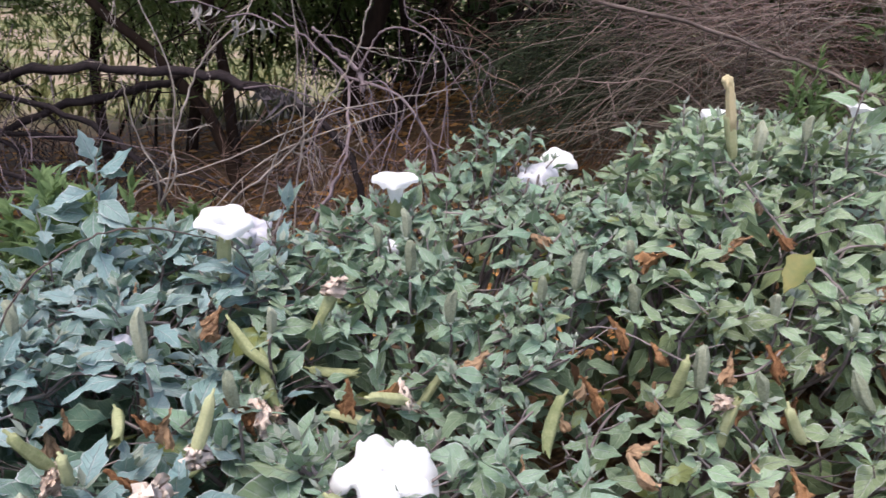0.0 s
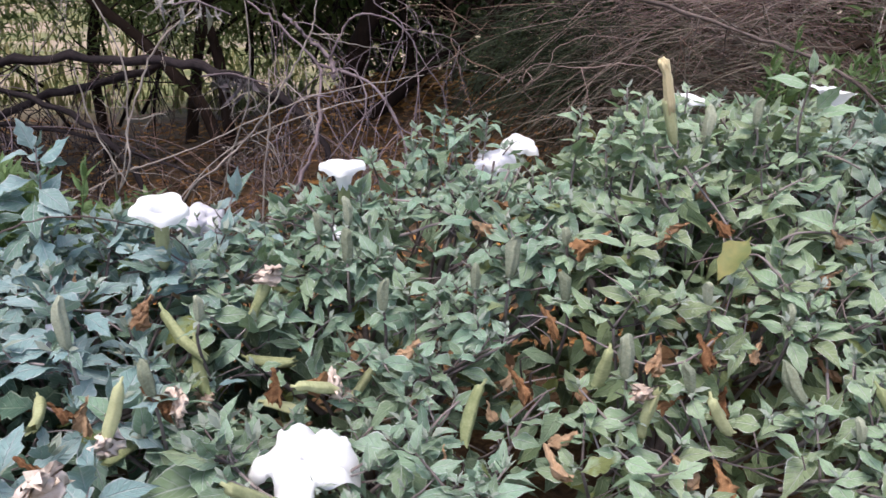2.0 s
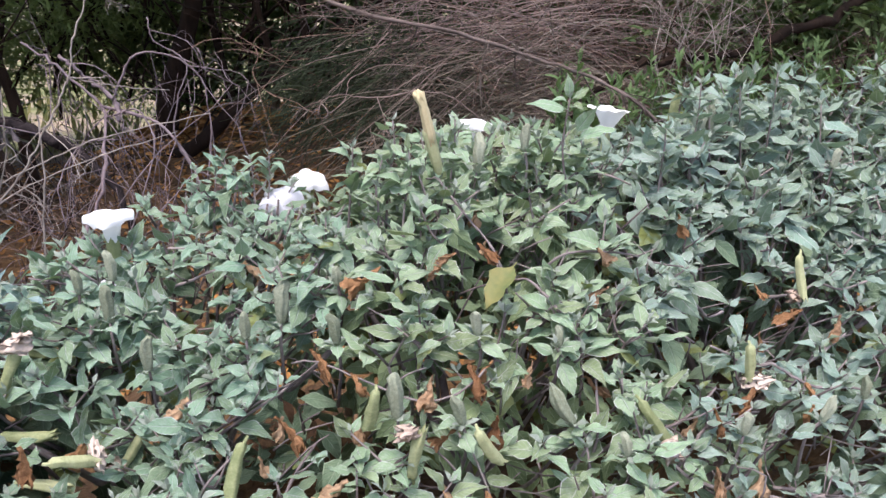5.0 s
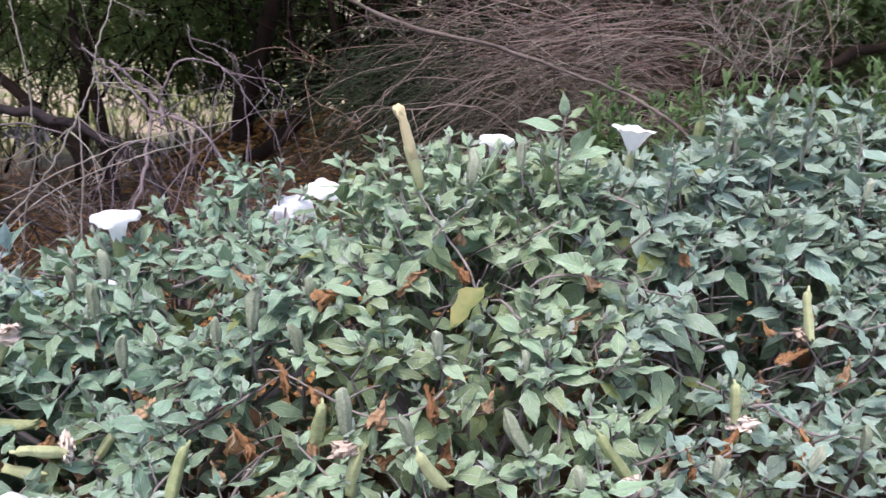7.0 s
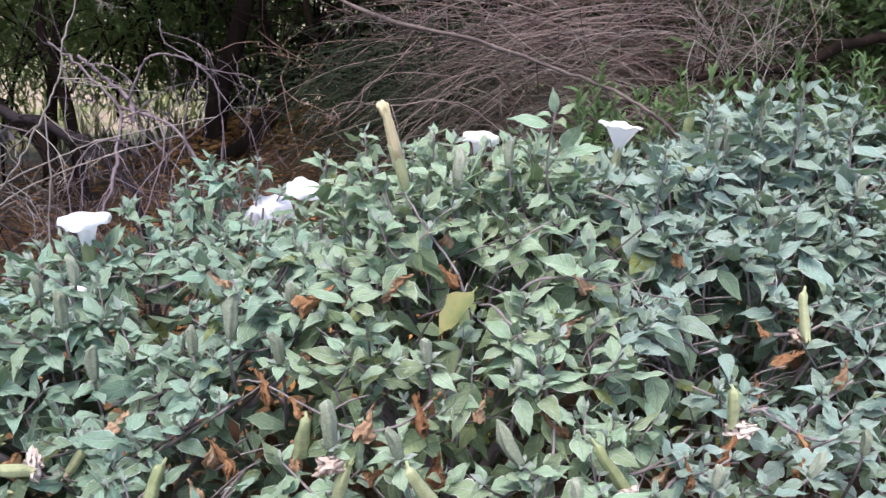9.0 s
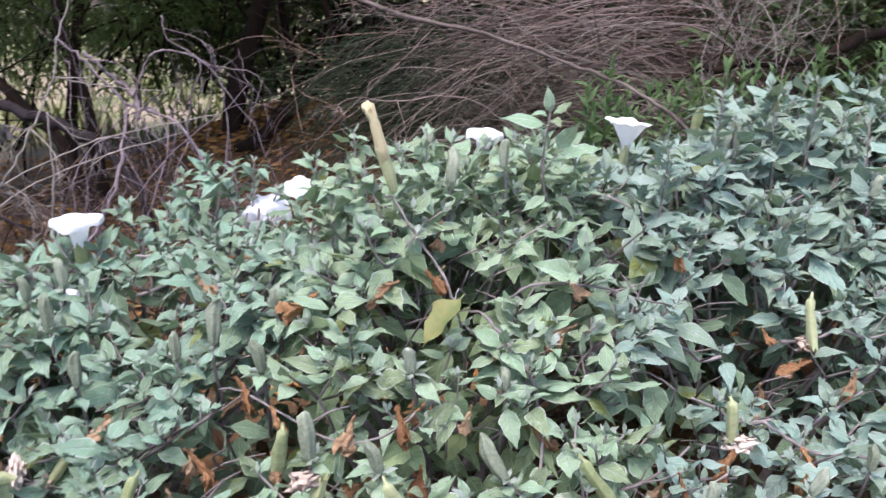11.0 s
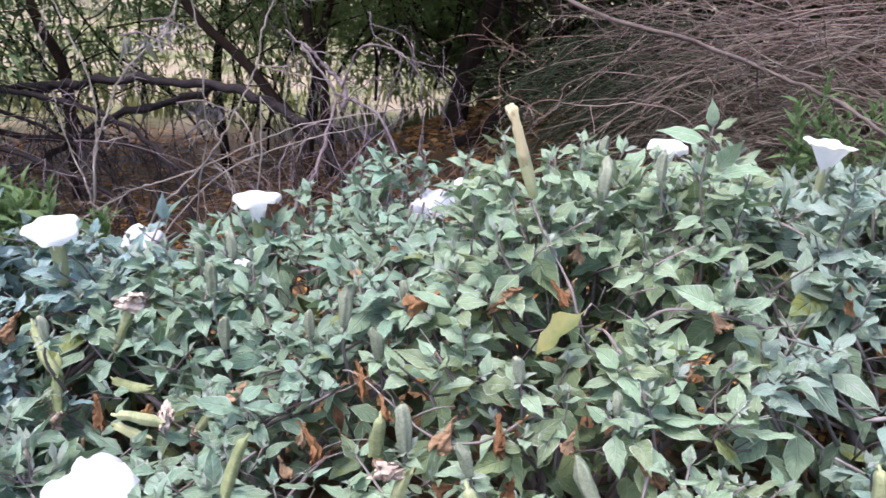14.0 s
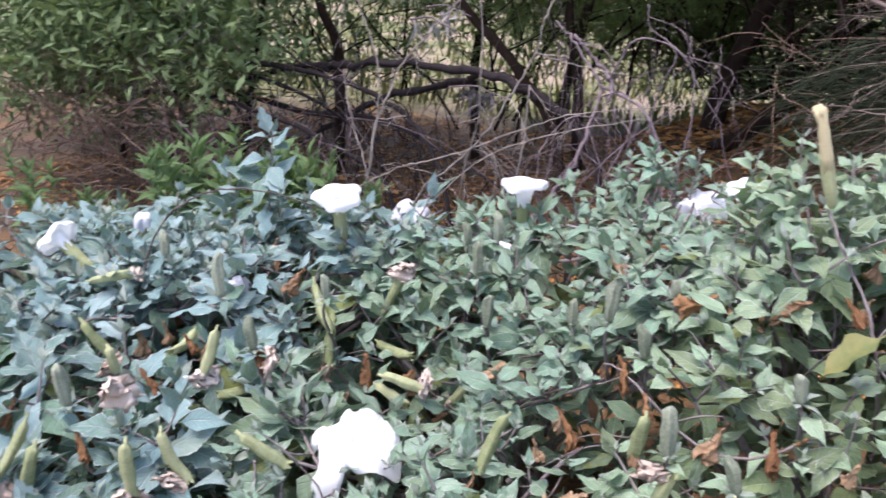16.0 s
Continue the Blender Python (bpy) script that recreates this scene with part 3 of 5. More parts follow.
    tall_shoot((0.72, 2.13, 1.14), (0.72, 2.10, 1.0), 0.09, 3, rng)
    tall_shoot((0.17, 2.22, 1.08), (0.17, 2.2, 0.9), 0.075, 3, rng)
    tall_shoot((0.24, 2.18, 1.07), (0.24, 2.16, 0.9), 0.075, 3, rng)
    tall_shoot((0.09, 2.25, 1.03), (0.1, 2.2, 0.88), 0.075, 3, rng)
    tall_shoot((-1.02, 1.66, 0.86), (-1.02, 1.64, 0.70), 0.11, 3, rng)
    tall_shoot((1.85, 2.15, 1.20), (1.85, 2.1, 1.0), 0.115, 3, rng)
    surface_stem([(0.93, 1.61, 0.985), (1.01, 1.62, 0.985), (1.09, 1.63, 0.97), (1.15, 1.64, 0.945), (1.25, 1.66, 0.915)], 0.0039, 0.0025)
    surface_stem([(0.83, 1.52, 0.96), (0.88, 1.48, 0.91), (0.91, 1.45, 0.87), (0.93, 1.46, 0.80)], 0.0033, 0.0050)
    surface_stem([(0.66, 1.66, 1.145), (0.70, 1.61, 1.09), (0.75, 1.56, 1.03), (0.78, 1.54, 0.96), (0.80, 1.6, 0.85)], 0.0030, 0.0043)
    surface_stem([(1.37, 1.47, 0.76), (1.41, 1.455, 0.735), (1.46, 1.435, 0.715), (1.58, 1.43, 0.70)], 0.0054, 0.0037)
    surface_stem([(0.93, 1.38, 0.81), (0.92, 1.33, 0.77), (0.905, 1.28, 0.735), (0.90, 1.29, 0.68)], 0.0030, 0.0043)
    surface_stem([(0.39, 1.43, 0.85), (0.49, 1.37, 0.825), (0.58, 1.33, 0.805), (0.66, 1.345, 0.815), (0.73, 1.39, 0.85)], 0.0024, 0.0031)


def finish_plant(plant):
    """The leaves nearest the path's side are single parts, the rest one mass."""
    root = plant.root.location
    order = sorted(plant.leaves, key=lambda l: abs(l[0].y - 1.3) - 0.6 * (l[0].z - mound(l[0].x, l[0].y)))
    for at, m, kind, aged_shaded in order[:300]:
        plant.add("leaf", LEAF_MESHES[aged_shaded][plant.tint][kind], m)
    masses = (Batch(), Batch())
    for at, m, kind, aged_shaded in order[300:]:
        far = aged_shaded or at.y > 1.95 or not -1.1 < at.x < 1.9
        masses[aged_shaded].put((PLAIN_PIECES if far else LEAF_PIECES)[kind], plant.inverse() @ m)
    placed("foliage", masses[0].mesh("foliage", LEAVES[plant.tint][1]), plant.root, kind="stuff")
    placed("old_foliage", masses[1].mesh("old_foliage", AGED_SHADED[plant.tint][1]), plant.root, "older leaves, their darker green also standing in for shade", "stuff")
    placed("young_foliage", plant.young.mesh("young_foliage", YOUNG), plant.root, "pale downy young leaves", "stuff")
    placed("dry_foliage", plant.dry.mesh("dry_foliage", DRY_LEAF), plant.root, "brown shrivelled leaves", "stuff")
    placed("branchwork", plant.stems.mesh("branchwork", STEM), plant.root, kind="stuff")
    # woody main stems from the root
    rng = random.Random(len(plant.leaves))
    for i in range(7):
        turn = i * 0.9 + rng.uniform(-0.3, 0.3)
        end = Vector((math.cos(turn) * rng.uniform(0.25, 0.5), math.sin(turn) * rng.uniform(0.2, 0.45), 0))
        top = mound(root.x + end.x, root.y + end.y) - 0.2
        end.z = max(0.25, top - root.z)
        line = smooth_line([(0, 0, 0), (end.x * 0.3, end.y * 0.3, end.z * 0.55), tuple(end)], 5)
        v, f, uv = tube(line, 0.016, 0.006, 7, 0.08)
        placed("stem", mesh_from("stem", v, f, STEM, uv), plant.root)


# ---- flowers, buds and withered flowers ----
def revolve(profile, sides, shape, material, name, closed=False):
    """Rings of (radius, height) turned round z; shape(angle, k, radius, height) gives a ring point's radius and height."""
    v, n = [], len(profile)
    for k, (r, h) in enumerate(profile):
        for s in range(sides):
            a = 2 * math.pi * s / sides
            rr, hh = shape(a, k / (n - 1), r, h)
            v.append((rr * math.cos(a), rr * math.sin(a), hh))
    f = [(k * sides + s, k * sides + (s + 1) % sides, (k + 1) * sides + (s + 1) % sides, (k + 1) * sides + s) for k in range(n - 1) for s in range(sides)]
    f.append(tuple(range(sides))[::-1])
    if closed:
        f.append(tuple((n - 1) * sides + s for s in range(sides)))
    return mesh_from(name, v, f, material)


def standing(base, tip, size=None, twist=0.0):
    """A pose that turns +z from base towards tip."""
    d = Vector(tip) - Vector(base)
    q = d.to_track_quat("Z", "Y").to_matrix().to_4x4()
    return Matrix.Translation(base) @ q @ Matrix.Rotation(twist, 4, "Z") @ Matrix.Scale(size or d.length, 4)


def corolla_mesh(wide, material, seed, droop=0.0, crumple=0.0, funnel=0.0):
    """A trumpet one unit long: a narrow tube that flares into a five-pointed rim."""
    r = random.Random(seed)
    ph = r.uniform(0, 6)
    prof = [(0.07, 0.0), (0.08, 0.25), (0.085, 0.5), (0.035, 0.74), (0.025, 0.9), (wide * 0.2, 0.955), (wide * 0.4, 0.97), (wide * 0.58, 0.982), (wide * 0.72, 0.995 - droop * 0.08), (wide * 0.86, 1.0 - droop * 0.25), (wide * 0.95, 1.0 - droop * 0.6), (wide, 0.995 - droop)]
    prof = [(r0 + funnel * (wide * max(0.0, h - 0.35) / 0.65 - r0) * (h > 0.35), h) for r0, h in prof]

    def shape(a, k, rr, h):
        k2 = max(0.0, k - 0.45) / 0.55
        point = math.cos(5 * a + ph)
        rr *= 1 + k2 * (0.12 * point + 0.05 * math.sin(3 * a + ph)) + crumple * k2 * math.sin(4 * a + 3 * k + ph) * 0.22
        h += k2 * k2 * (0.02 * point + 0.03 * math.sin(2 * a + 1.3 * ph) + crumple * (0.22 * math.sin(4 * a + 2 * ph) + 0.12 * math.sin(9 * a + ph + 4 * k)))
        h -= k2 ** 3 * 0.02 * (1 + math.cos(10 * a))
        return rr, h
    me = revolve(prof, 80 if crumple > 0.8 else 44, shape, material, "flower")
    if crumple:
        for vert in me.vertices:
            p = vert.co.copy()
            vert.co += (noise.noise_vector(p * 4.5 + Vector((ph, 0, 0))) * 0.16 + noise.noise_vector(p * 9) * 0.10 + noise.noise_vector(p * 19) * 0.05) * crumple * max(0.0, p.z - 0.5)
    return me


def ribbed(profile, material, name, ribs=5, depth=0.09, bend=0.0, closed=True, jag=0.0):
    me = revolve(profile, 20, lambda a, k, r, h: (r * (1 + depth * math.cos(ribs * a)), h + jag * (k > 0.97) * math.sin(5 * a)), material, name, closed)
    for vert in me.vertices:
        vert.co.x += bend * vert.co.z * vert.co.z
    return me


def crumpled(material, name, seed, wide=0.16, sizes=(0.22, 0.3, 0.34, 0.42, 0.45, 0.62, 0.7, 0.95, 1.1, 1.3, 1.25, 1.05)):
    """A limp, pleated and twisted trumpet one unit long, shrivelled to a ragged mouth."""
    r = random.Random(seed)
    ph = [r.uniform(0, 6) for _ in range(6)]
    off = Vector((seed * 3.1, seed * 1.7, 0.5))
    prof = [(wide * f * r.uniform(0.85, 1.15), k / (len(sizes) - 1)) for k, f in enumerate(sizes)]

    def shape(a, k, rr, h):
        pleat = 0.30 * math.sin(5 * a + ph[0] + 1.5 * k) + 0.16 * math.sin(9 * a + ph[5])
        rag = k ** 4 * (0.10 * math.sin(5 * a + ph[2]) + 0.06 * math.sin(11 * a + ph[4]))
        return rr * (0.85 + pleat), h + rag
    me = revolve(prof, 22, shape, material, name, False)
    bend = r.uniform(-0.5, 0.5)
    for vert in me.vertices:
        p = vert.co.copy()
        vert.co.y *= 0.5
        vert.co += noise.noise_vector(p * 6 + off) * wide * 0.5 + noise.noise_vector(p * 20 + off) * wide * 0.16
        turn = p.z * (0.6 + ph[4] * 0.25)
        x, y = vert.co.x, vert.co.y
        vert.co.x = x * math.cos(turn) - y * math.sin(turn) + bend * p.z * p.z * 0.5
        vert.co.y = x * math.sin(turn) + y * math.cos(turn) + 0.10 * math.sin(p.z * 5 + ph[1]) * p.z
    return me


def worn(me, seed):
    """Dents and twists a limp tube a little."""
    off = Vector((seed * 2.3, 0.7, seed * 1.1))
    for vert in me.vertices:
        p = vert.co.copy()
        vert.co += noise.noise_vector(p * 5 + off) * 0.045 * (0.3 + p.z) + noise.noise_vector(p * 16 + off) * 0.012
    return me


BUD_MESHES = [worn(ribbed([(0.03, 0), (0.06, 0.03), (0.085, 0.12), (0.105, 0.35), (0.118, 0.55), (0.112, 0.72), (0.09, 0.87), (0.05, 0.96), (0.012, 1.0)], BUD, "flower_bud", depth=0.22, bend=b), 30 + s) for s, b in enumerate((-0.12, 0.0, 0.14, 0.06))]
POD_MESHES = [worn(ribbed([(0.022, -0.12), (0.024, 0), (0.05, 0.03), (0.075, 0.08), (0.082, 0.25), (0.092, 0.55), (0.088, 0.8), (0.080, 0.92), (0.078, 1.0)], POD, "spent_calyx", depth=0.075, bend=b, closed=False, jag=0.05), s) for s, b in enumerate((-0.25, 0.05, 0.28, 0.12, -0.1))]
RUST_MESHES = [crumpled(RUST if s % 2 else BUFF, "withered_flower", s, 0.2) for s in range(12)]
PINK_MESHES = [crumpled(PINK, "wilted_petals", s, 0.42, (0.3, 0.55, 0.8, 0.95, 1.05, 1.0, 1.05, 0.9, 0.85, 0.6, 0.35, 0.1)) for s in range(20, 23)]
CALYX_MESH = ribbed([(0.06, 0), (0.12, 0.1), (0.13, 0.5), (0.14, 0.85), (0.15, 1.0)], POD, "calyx", closed=False, jag=0.05)


def slim(base, tip, twist, wide):
    """Like standing(), with the width given apart from the length."""
    long = (Vector(tip) - Vector(base)).length
    return standing(base, tip, 1.0, twist) @ Matrix.Diagonal((wide, wide, long, 1))


def rosette(plant, base, axis, size, count, rng):
    """Leaves in a ring where a bud or a flower leaves its stem."""
    turn = rng.uniform(0, 6)
    for i in range(count):
        turn += 6.28 / count + rng.uniform(-0.35, 0.35)
        out = Vector((math.cos(turn), math.sin(turn), 0))
        along = out + Vector(axis) * rng.uniform(-0.35, 0.45)
        add_leaf(plant, Vector(base) - Vector(axis) * rng.uniform(0.0, 0.02), along, Vector(axis) + Vector((rng.gauss(0, 0.3), rng.gauss(-0.1, 0.3), 0.3)), size * rng.uniform(0.75, 1.3), rng, 0, True)


def bud(base, tip, rng):
    p = plant_at(base[0])
    high = Vector(base).lerp(Vector(tip), 0.72)
    for k in (0.0, 0.04, 0.08, 0.13):
        keep_clear(high + Vector((0.1, -0.9, 0.4)) * k, 0.032)
    axis, root = (Vector(tip) - Vector(base)).normalized(), p.root.location
    for i in range(7):
        turn = i * 2.4 + rng.uniform(-0.3, 0.3)
        along = axis * rng.uniform(0.2, 1.1) + Vector((math.cos(turn), math.sin(turn), 0))
        p.young.put(rng.choice(TINY_PIECES), frame_of(Vector(base) - root, along, (rng.gauss(0, 0.3), rng.gauss(0, 0.3), 1), rng.uniform(0.018, 0.042)))
    p.stems.add(*tube(smooth_line([Vector(base) - root, Vector(base) - root - axis * 0.05, Vector(base) - root + Vector((0, 0.05, -0.16))], 3), 0.003, 0.004, 5))
    rosette(p, base, axis, 0.055, 5, rng)
    p.add("flower_bud", rng.choice(BUD_MESHES), slim(base, tip, rng.uniform(0, 6), min(0.108, 0.035 + 0.75 * (Vector(tip) - Vector(base)).length)))


def pod(base, tip, rng, petals=False):
    p = plant_at(base[0])
    top = slim(base, tip, rng.uniform(0, 6), rng.uniform(0.112, 0.135))
    middle = (Vector(base) + Vector(tip)) / 2
    keep_clear(middle, 0.026)
    for k in (0.035, 0.075, 0.12, 0.17):
        keep_clear(middle + Vector((0, -0.85, 0.5)) * k, 0.03)
    ob = p.add("spent_calyx", rng.choice(POD_MESHES), top)
    if petals:
        p.add("wilted_petals", rng.choice(PINK_MESHES), Matrix.Translation((0, 0, 0.9)) @ Matrix.Diagonal((0.55, 0.55, 0.34, 1)), ob, "limp pale dry petals")


def flower(rim, axis, wide, rng, material=WHITE, droop=0.05, crumple=0.0, length=0.15, shade="white trumpet flower", funnel=0.0):
    """A trumpet flower whose rim's middle is at rim and that opens along axis."""
    p = plant_at(rim[0])
    axis = Vector(axis).normalized()
    base = Vector(rim) - axis * length
    keep_clear(Vector(rim) + Vector((0, 0, 0.01)), wide * 0.6)
    keep_clear(Vector(rim) + Vector((0, -0.07, 0.03)), wide * 0.6)
    for k in (0.12, 0.18, 0.24, 0.30):
        keep_clear(Vector(rim) + Vector((0.12, -0.95, 0.27)) * k, wide * 0.58)
    me = corolla_mesh(wide / length / 2, material, rng.randrange(999), droop, crumple, funnel)
    ob = p.add("flower", me, standing(base, rim, length, rng.uniform(0, 6)), label=shade)
    rosette(p, base - axis * 0.01, axis, 0.09 if p.tint == 0 else 0.07, 6, rng)
    p.add("calyx", CALYX_MESH, Matrix.Translation((0, 0, -0.12)) @ Matrix.Diagonal((0.76, 0.76, 0.84, 1)), ob, "ribbed green calyx")
    return ob


def build_flowers():
    rng = random.Random(5)
    flower((-0.434, 1.645, 0.970), (0.08, -0.22, 1), 0.125, rng, droop=0.10, funnel=0.35)
    flower((-0.425, 1.97, 0.845), (0.45, -0.25, 0.7), 0.11, rng, LILAC, 0.6, 0.7, 0.11, "half-wilted lilac-white flower")
    flower((-0.074, 1.946, 1.0), (-0.03, 0.02, 1), 0.122, rng, droop=0.10, funnel=0.5)
    flower((-0.08, 1.86, 0.85), (0.2, -0.4, 0.9), 0.055, rng, LILAC, 0.3, 0.3, 0.10, "pale flower half hidden by leaves")
    flower((0.298, 2.18, 0.972), (-0.35, -0.25, 0.7), 0.11, rng, LILAC, 0.5, 0.9, 0.10, "crumpled white flower")
    flower((0.40, 2.30, 0.995), (0.2, -0.22, 0.95), 0.105, rng, droop=0.14)
    flower((0.90, 2.45, 1.115), (0.05, -0.05, 1), 0.115, rng, droop=0.10, funnel=0.5)
    flower((1.285, 2.33, 1.165), (0.1, 0.0, 1), 0.115, rng, droop=-0.03, length=0.12, funnel=0.85)
    flower((-0.06, 1.21, 0.64), (-0.1, -0.3, 0.95), 0.18, rng, droop=0.25, crumple=0.82, length=0.15)
    flower((-1.20, 1.38, 0.765), (-0.85, -0.1, 0.5), 0.12, rng, droop=0.1, funnel=0.4)
    flower((-1.08, 1.58, 0.80), (0.2, -0.1, 0.7), 0.05, rng, LILAC, 0.4, 0.5, 0.09, "small fading lilac-white flower")
    flower((-0.615, 1.46, 0.755), (-0.3, -0.1, 0.5), 0.06, rng, LILAC, 0.4, 0.6, 0.09, "small fading lilac-white flower")
    p = plant_at(-0.4)
    p.add("wilted_petals", PINK_MESHES[0], standing((-0.40, 0.97, 0.71), (-0.40, 0.92, 0.78), 0.085), label="wilted pinkish petals")
    keep_clear((-0.40, 0.93, 0.76), 0.07)
    p.add("wilted_petals", PINK_MESHES[1], standing((-0.285, 1.24, 0.755), (-0.29, 1.225, 0.70), 0.06), label="wilted pinkish petals")
    keep_clear((-0.29, 1.20, 0.73), 0.045)


build_flowers()



def build_buds():
    rng = random.Random(6)
    for b, t in (
        ((0.776, 1.829, 1.102), (0.789, 1.828, 1.198)),
        ((0.891, 1.830, 1.150), (0.883, 1.831, 1.217)),
        ((0.737, 2.264, 1.078), (0.738, 2.264, 1.158)),
        ((0.322, 1.534, 0.873), (0.327, 1.534, 0.970)),
        ((0.252, 1.528, 0.844), (0.250, 1.527, 0.906)),
        ((0.428, 1.441, 0.861), (0.419, 1.440, 0.932)),
        ((-0.026, 1.636, 0.852), (-0.029, 1.635, 0.936)),
        ((-0.101, 1.717, 0.885), (-0.100, 1.717, 0.944)),
        ((-0.038, 1.752, 0.900), (-0.037, 1.753, 0.973)),
        ((0.438, 1.561, 0.937), (0.433, 1.561, 0.980)),
        ((0.063, 1.523, 0.789), (0.055, 1.520, 0.870)),
    ):
        bud(b, t, rng)
    for b, t in (
        ((0.527, 1.292, 0.776), (0.519, 1.291, 0.871)),
        ((0.644, 1.274, 0.764), (0.633, 1.274, 0.831)),
        ((0.855, 1.275, 0.746), (0.801, 1.283, 0.821)),
        ((0.696, 1.405, 0.879), (0.688, 1.405, 0.937)),
        ((0.862, 1.410, 0.842), (0.863, 1.410, 0.890)),
        ((1.507, 2.134, 1.126), (1.504, 2.135, 1.209)),
        ((1.409, 1.335, 0.673), (1.435, 1.320, 0.731)),
        ((1.203, 1.276, 0.693), (1.210, 1.272, 0.748)),
        ((0.946, 1.227, 0.701), (0.942, 1.228, 0.752)),
        ((-0.519, 1.331, 0.775), (-0.535, 1.325, 0.887)),
        ((-0.297, 1.429, 0.797), (-0.291, 1.430, 0.858)),
    ):
        bud(b, t, rng)
    for b, t in (
        ((-0.580, 0.963, 0.648), (-0.588, 0.951, 0.752)),
        ((-0.327, 1.231, 0.740), (-0.337, 1.221, 0.818)),
        ((-0.797, 1.412, 0.773), (-0.793, 1.414, 0.856)),
        ((1.479, 2.134, 1.126), (1.485, 2.132, 1.184)),
        ((1.782, 1.956, 1.058), (1.790, 1.952, 1.114)),
        ((1.547, 1.394, 0.682), (1.555, 1.389, 0.739)),
    ):
        bud(b, t, rng)


build_buds()


def build_pods():
    rng = random.Random(8)
    for b, t in (
        ((1.504, 1.631, 0.934), (1.507, 1.630, 0.835)),
        ((1.277, 1.418, 0.817), (1.297, 1.409, 0.741)),
        ((0.977, 1.267, 0.791), (1.037, 1.249, 0.704)),
        ((0.260, 1.234, 0.787), (0.210, 1.218, 0.697)),
        ((0.487, 1.275, 0.847), (0.476, 1.273, 0.764)),
        ((0.655, 1.201, 0.796), (0.685, 1.200, 0.709)),
        ((0.541, 1.192, 0.715), (0.534, 1.191, 0.802)),
        ((1.420, 2.202, 1.142), (1.425, 2.200, 1.227)),
        ((1.675, 2.306, 1.189), (1.662, 2.312, 1.263)),
    ):
        pod(b, t, rng, rng.random() < 0.65 and b[2] < 1.1)
    for b, t in (
        ((-0.346, 1.147, 0.812), (-0.372, 1.139, 0.713)),
        ((-0.641, 1.057, 0.781), (-0.595, 1.081, 0.694)),
        ((-0.566, 1.058, 0.745), (-0.553, 1.064, 0.686)),
        ((-0.304, 0.887, 0.706), (-0.310, 0.879, 0.596)),
        ((-0.262, 0.930, 0.722), (-0.257, 0.936, 0.621)),
        ((-0.136, 0.996, 0.728), (-0.086, 1.045, 0.650)),
        ((-0.518, 0.838, 0.700), (-0.544, 0.791, 0.564)),
    ):
        pod(b, t, rng, rng.random() < 0.65)
    for b, t in (
        ((-0.890, 1.259, 0.748), (-0.832, 1.338, 0.755)),
        ((-0.490, 0.831, 0.660), (-0.509, 0.796, 0.563)),
    ):
        pod(b, t, rng, rng.random() < 0.65)
    for b, t, petals in (
        ((-0.398, 1.510, 0.782), (-0.325, 1.455, 0.680), False),
        ((-0.332, 1.500, 0.725), (-0.305, 1.435, 0.622), True),
        ((-0.238, 1.567, 0.712), (-0.191, 1.566, 0.837), True),
        ((-0.187, 1.740, 0.738), (-0.280, 1.760, 0.745), True),
        ((-0.239, 1.550, 0.657), (-0.145, 1.512, 0.646), False),
        ((-0.097, 1.369, 0.694), (-0.030, 1.420, 0.668), True),
        ((-0.188, 1.475, 0.592), (-0.096, 1.455, 0.586), False),
        ((0.053, 1.515, 0.677), (-0.002, 1.498, 0.605), True),
        ((-0.381, 1.300, 0.612), (-0.427, 1.229, 0.580), False),
        ((-0.560, 1.281, 0.700), (-0.510, 1.200, 0.670), False),
    ):
        pod(b, t, rng, petals)


build_pods()


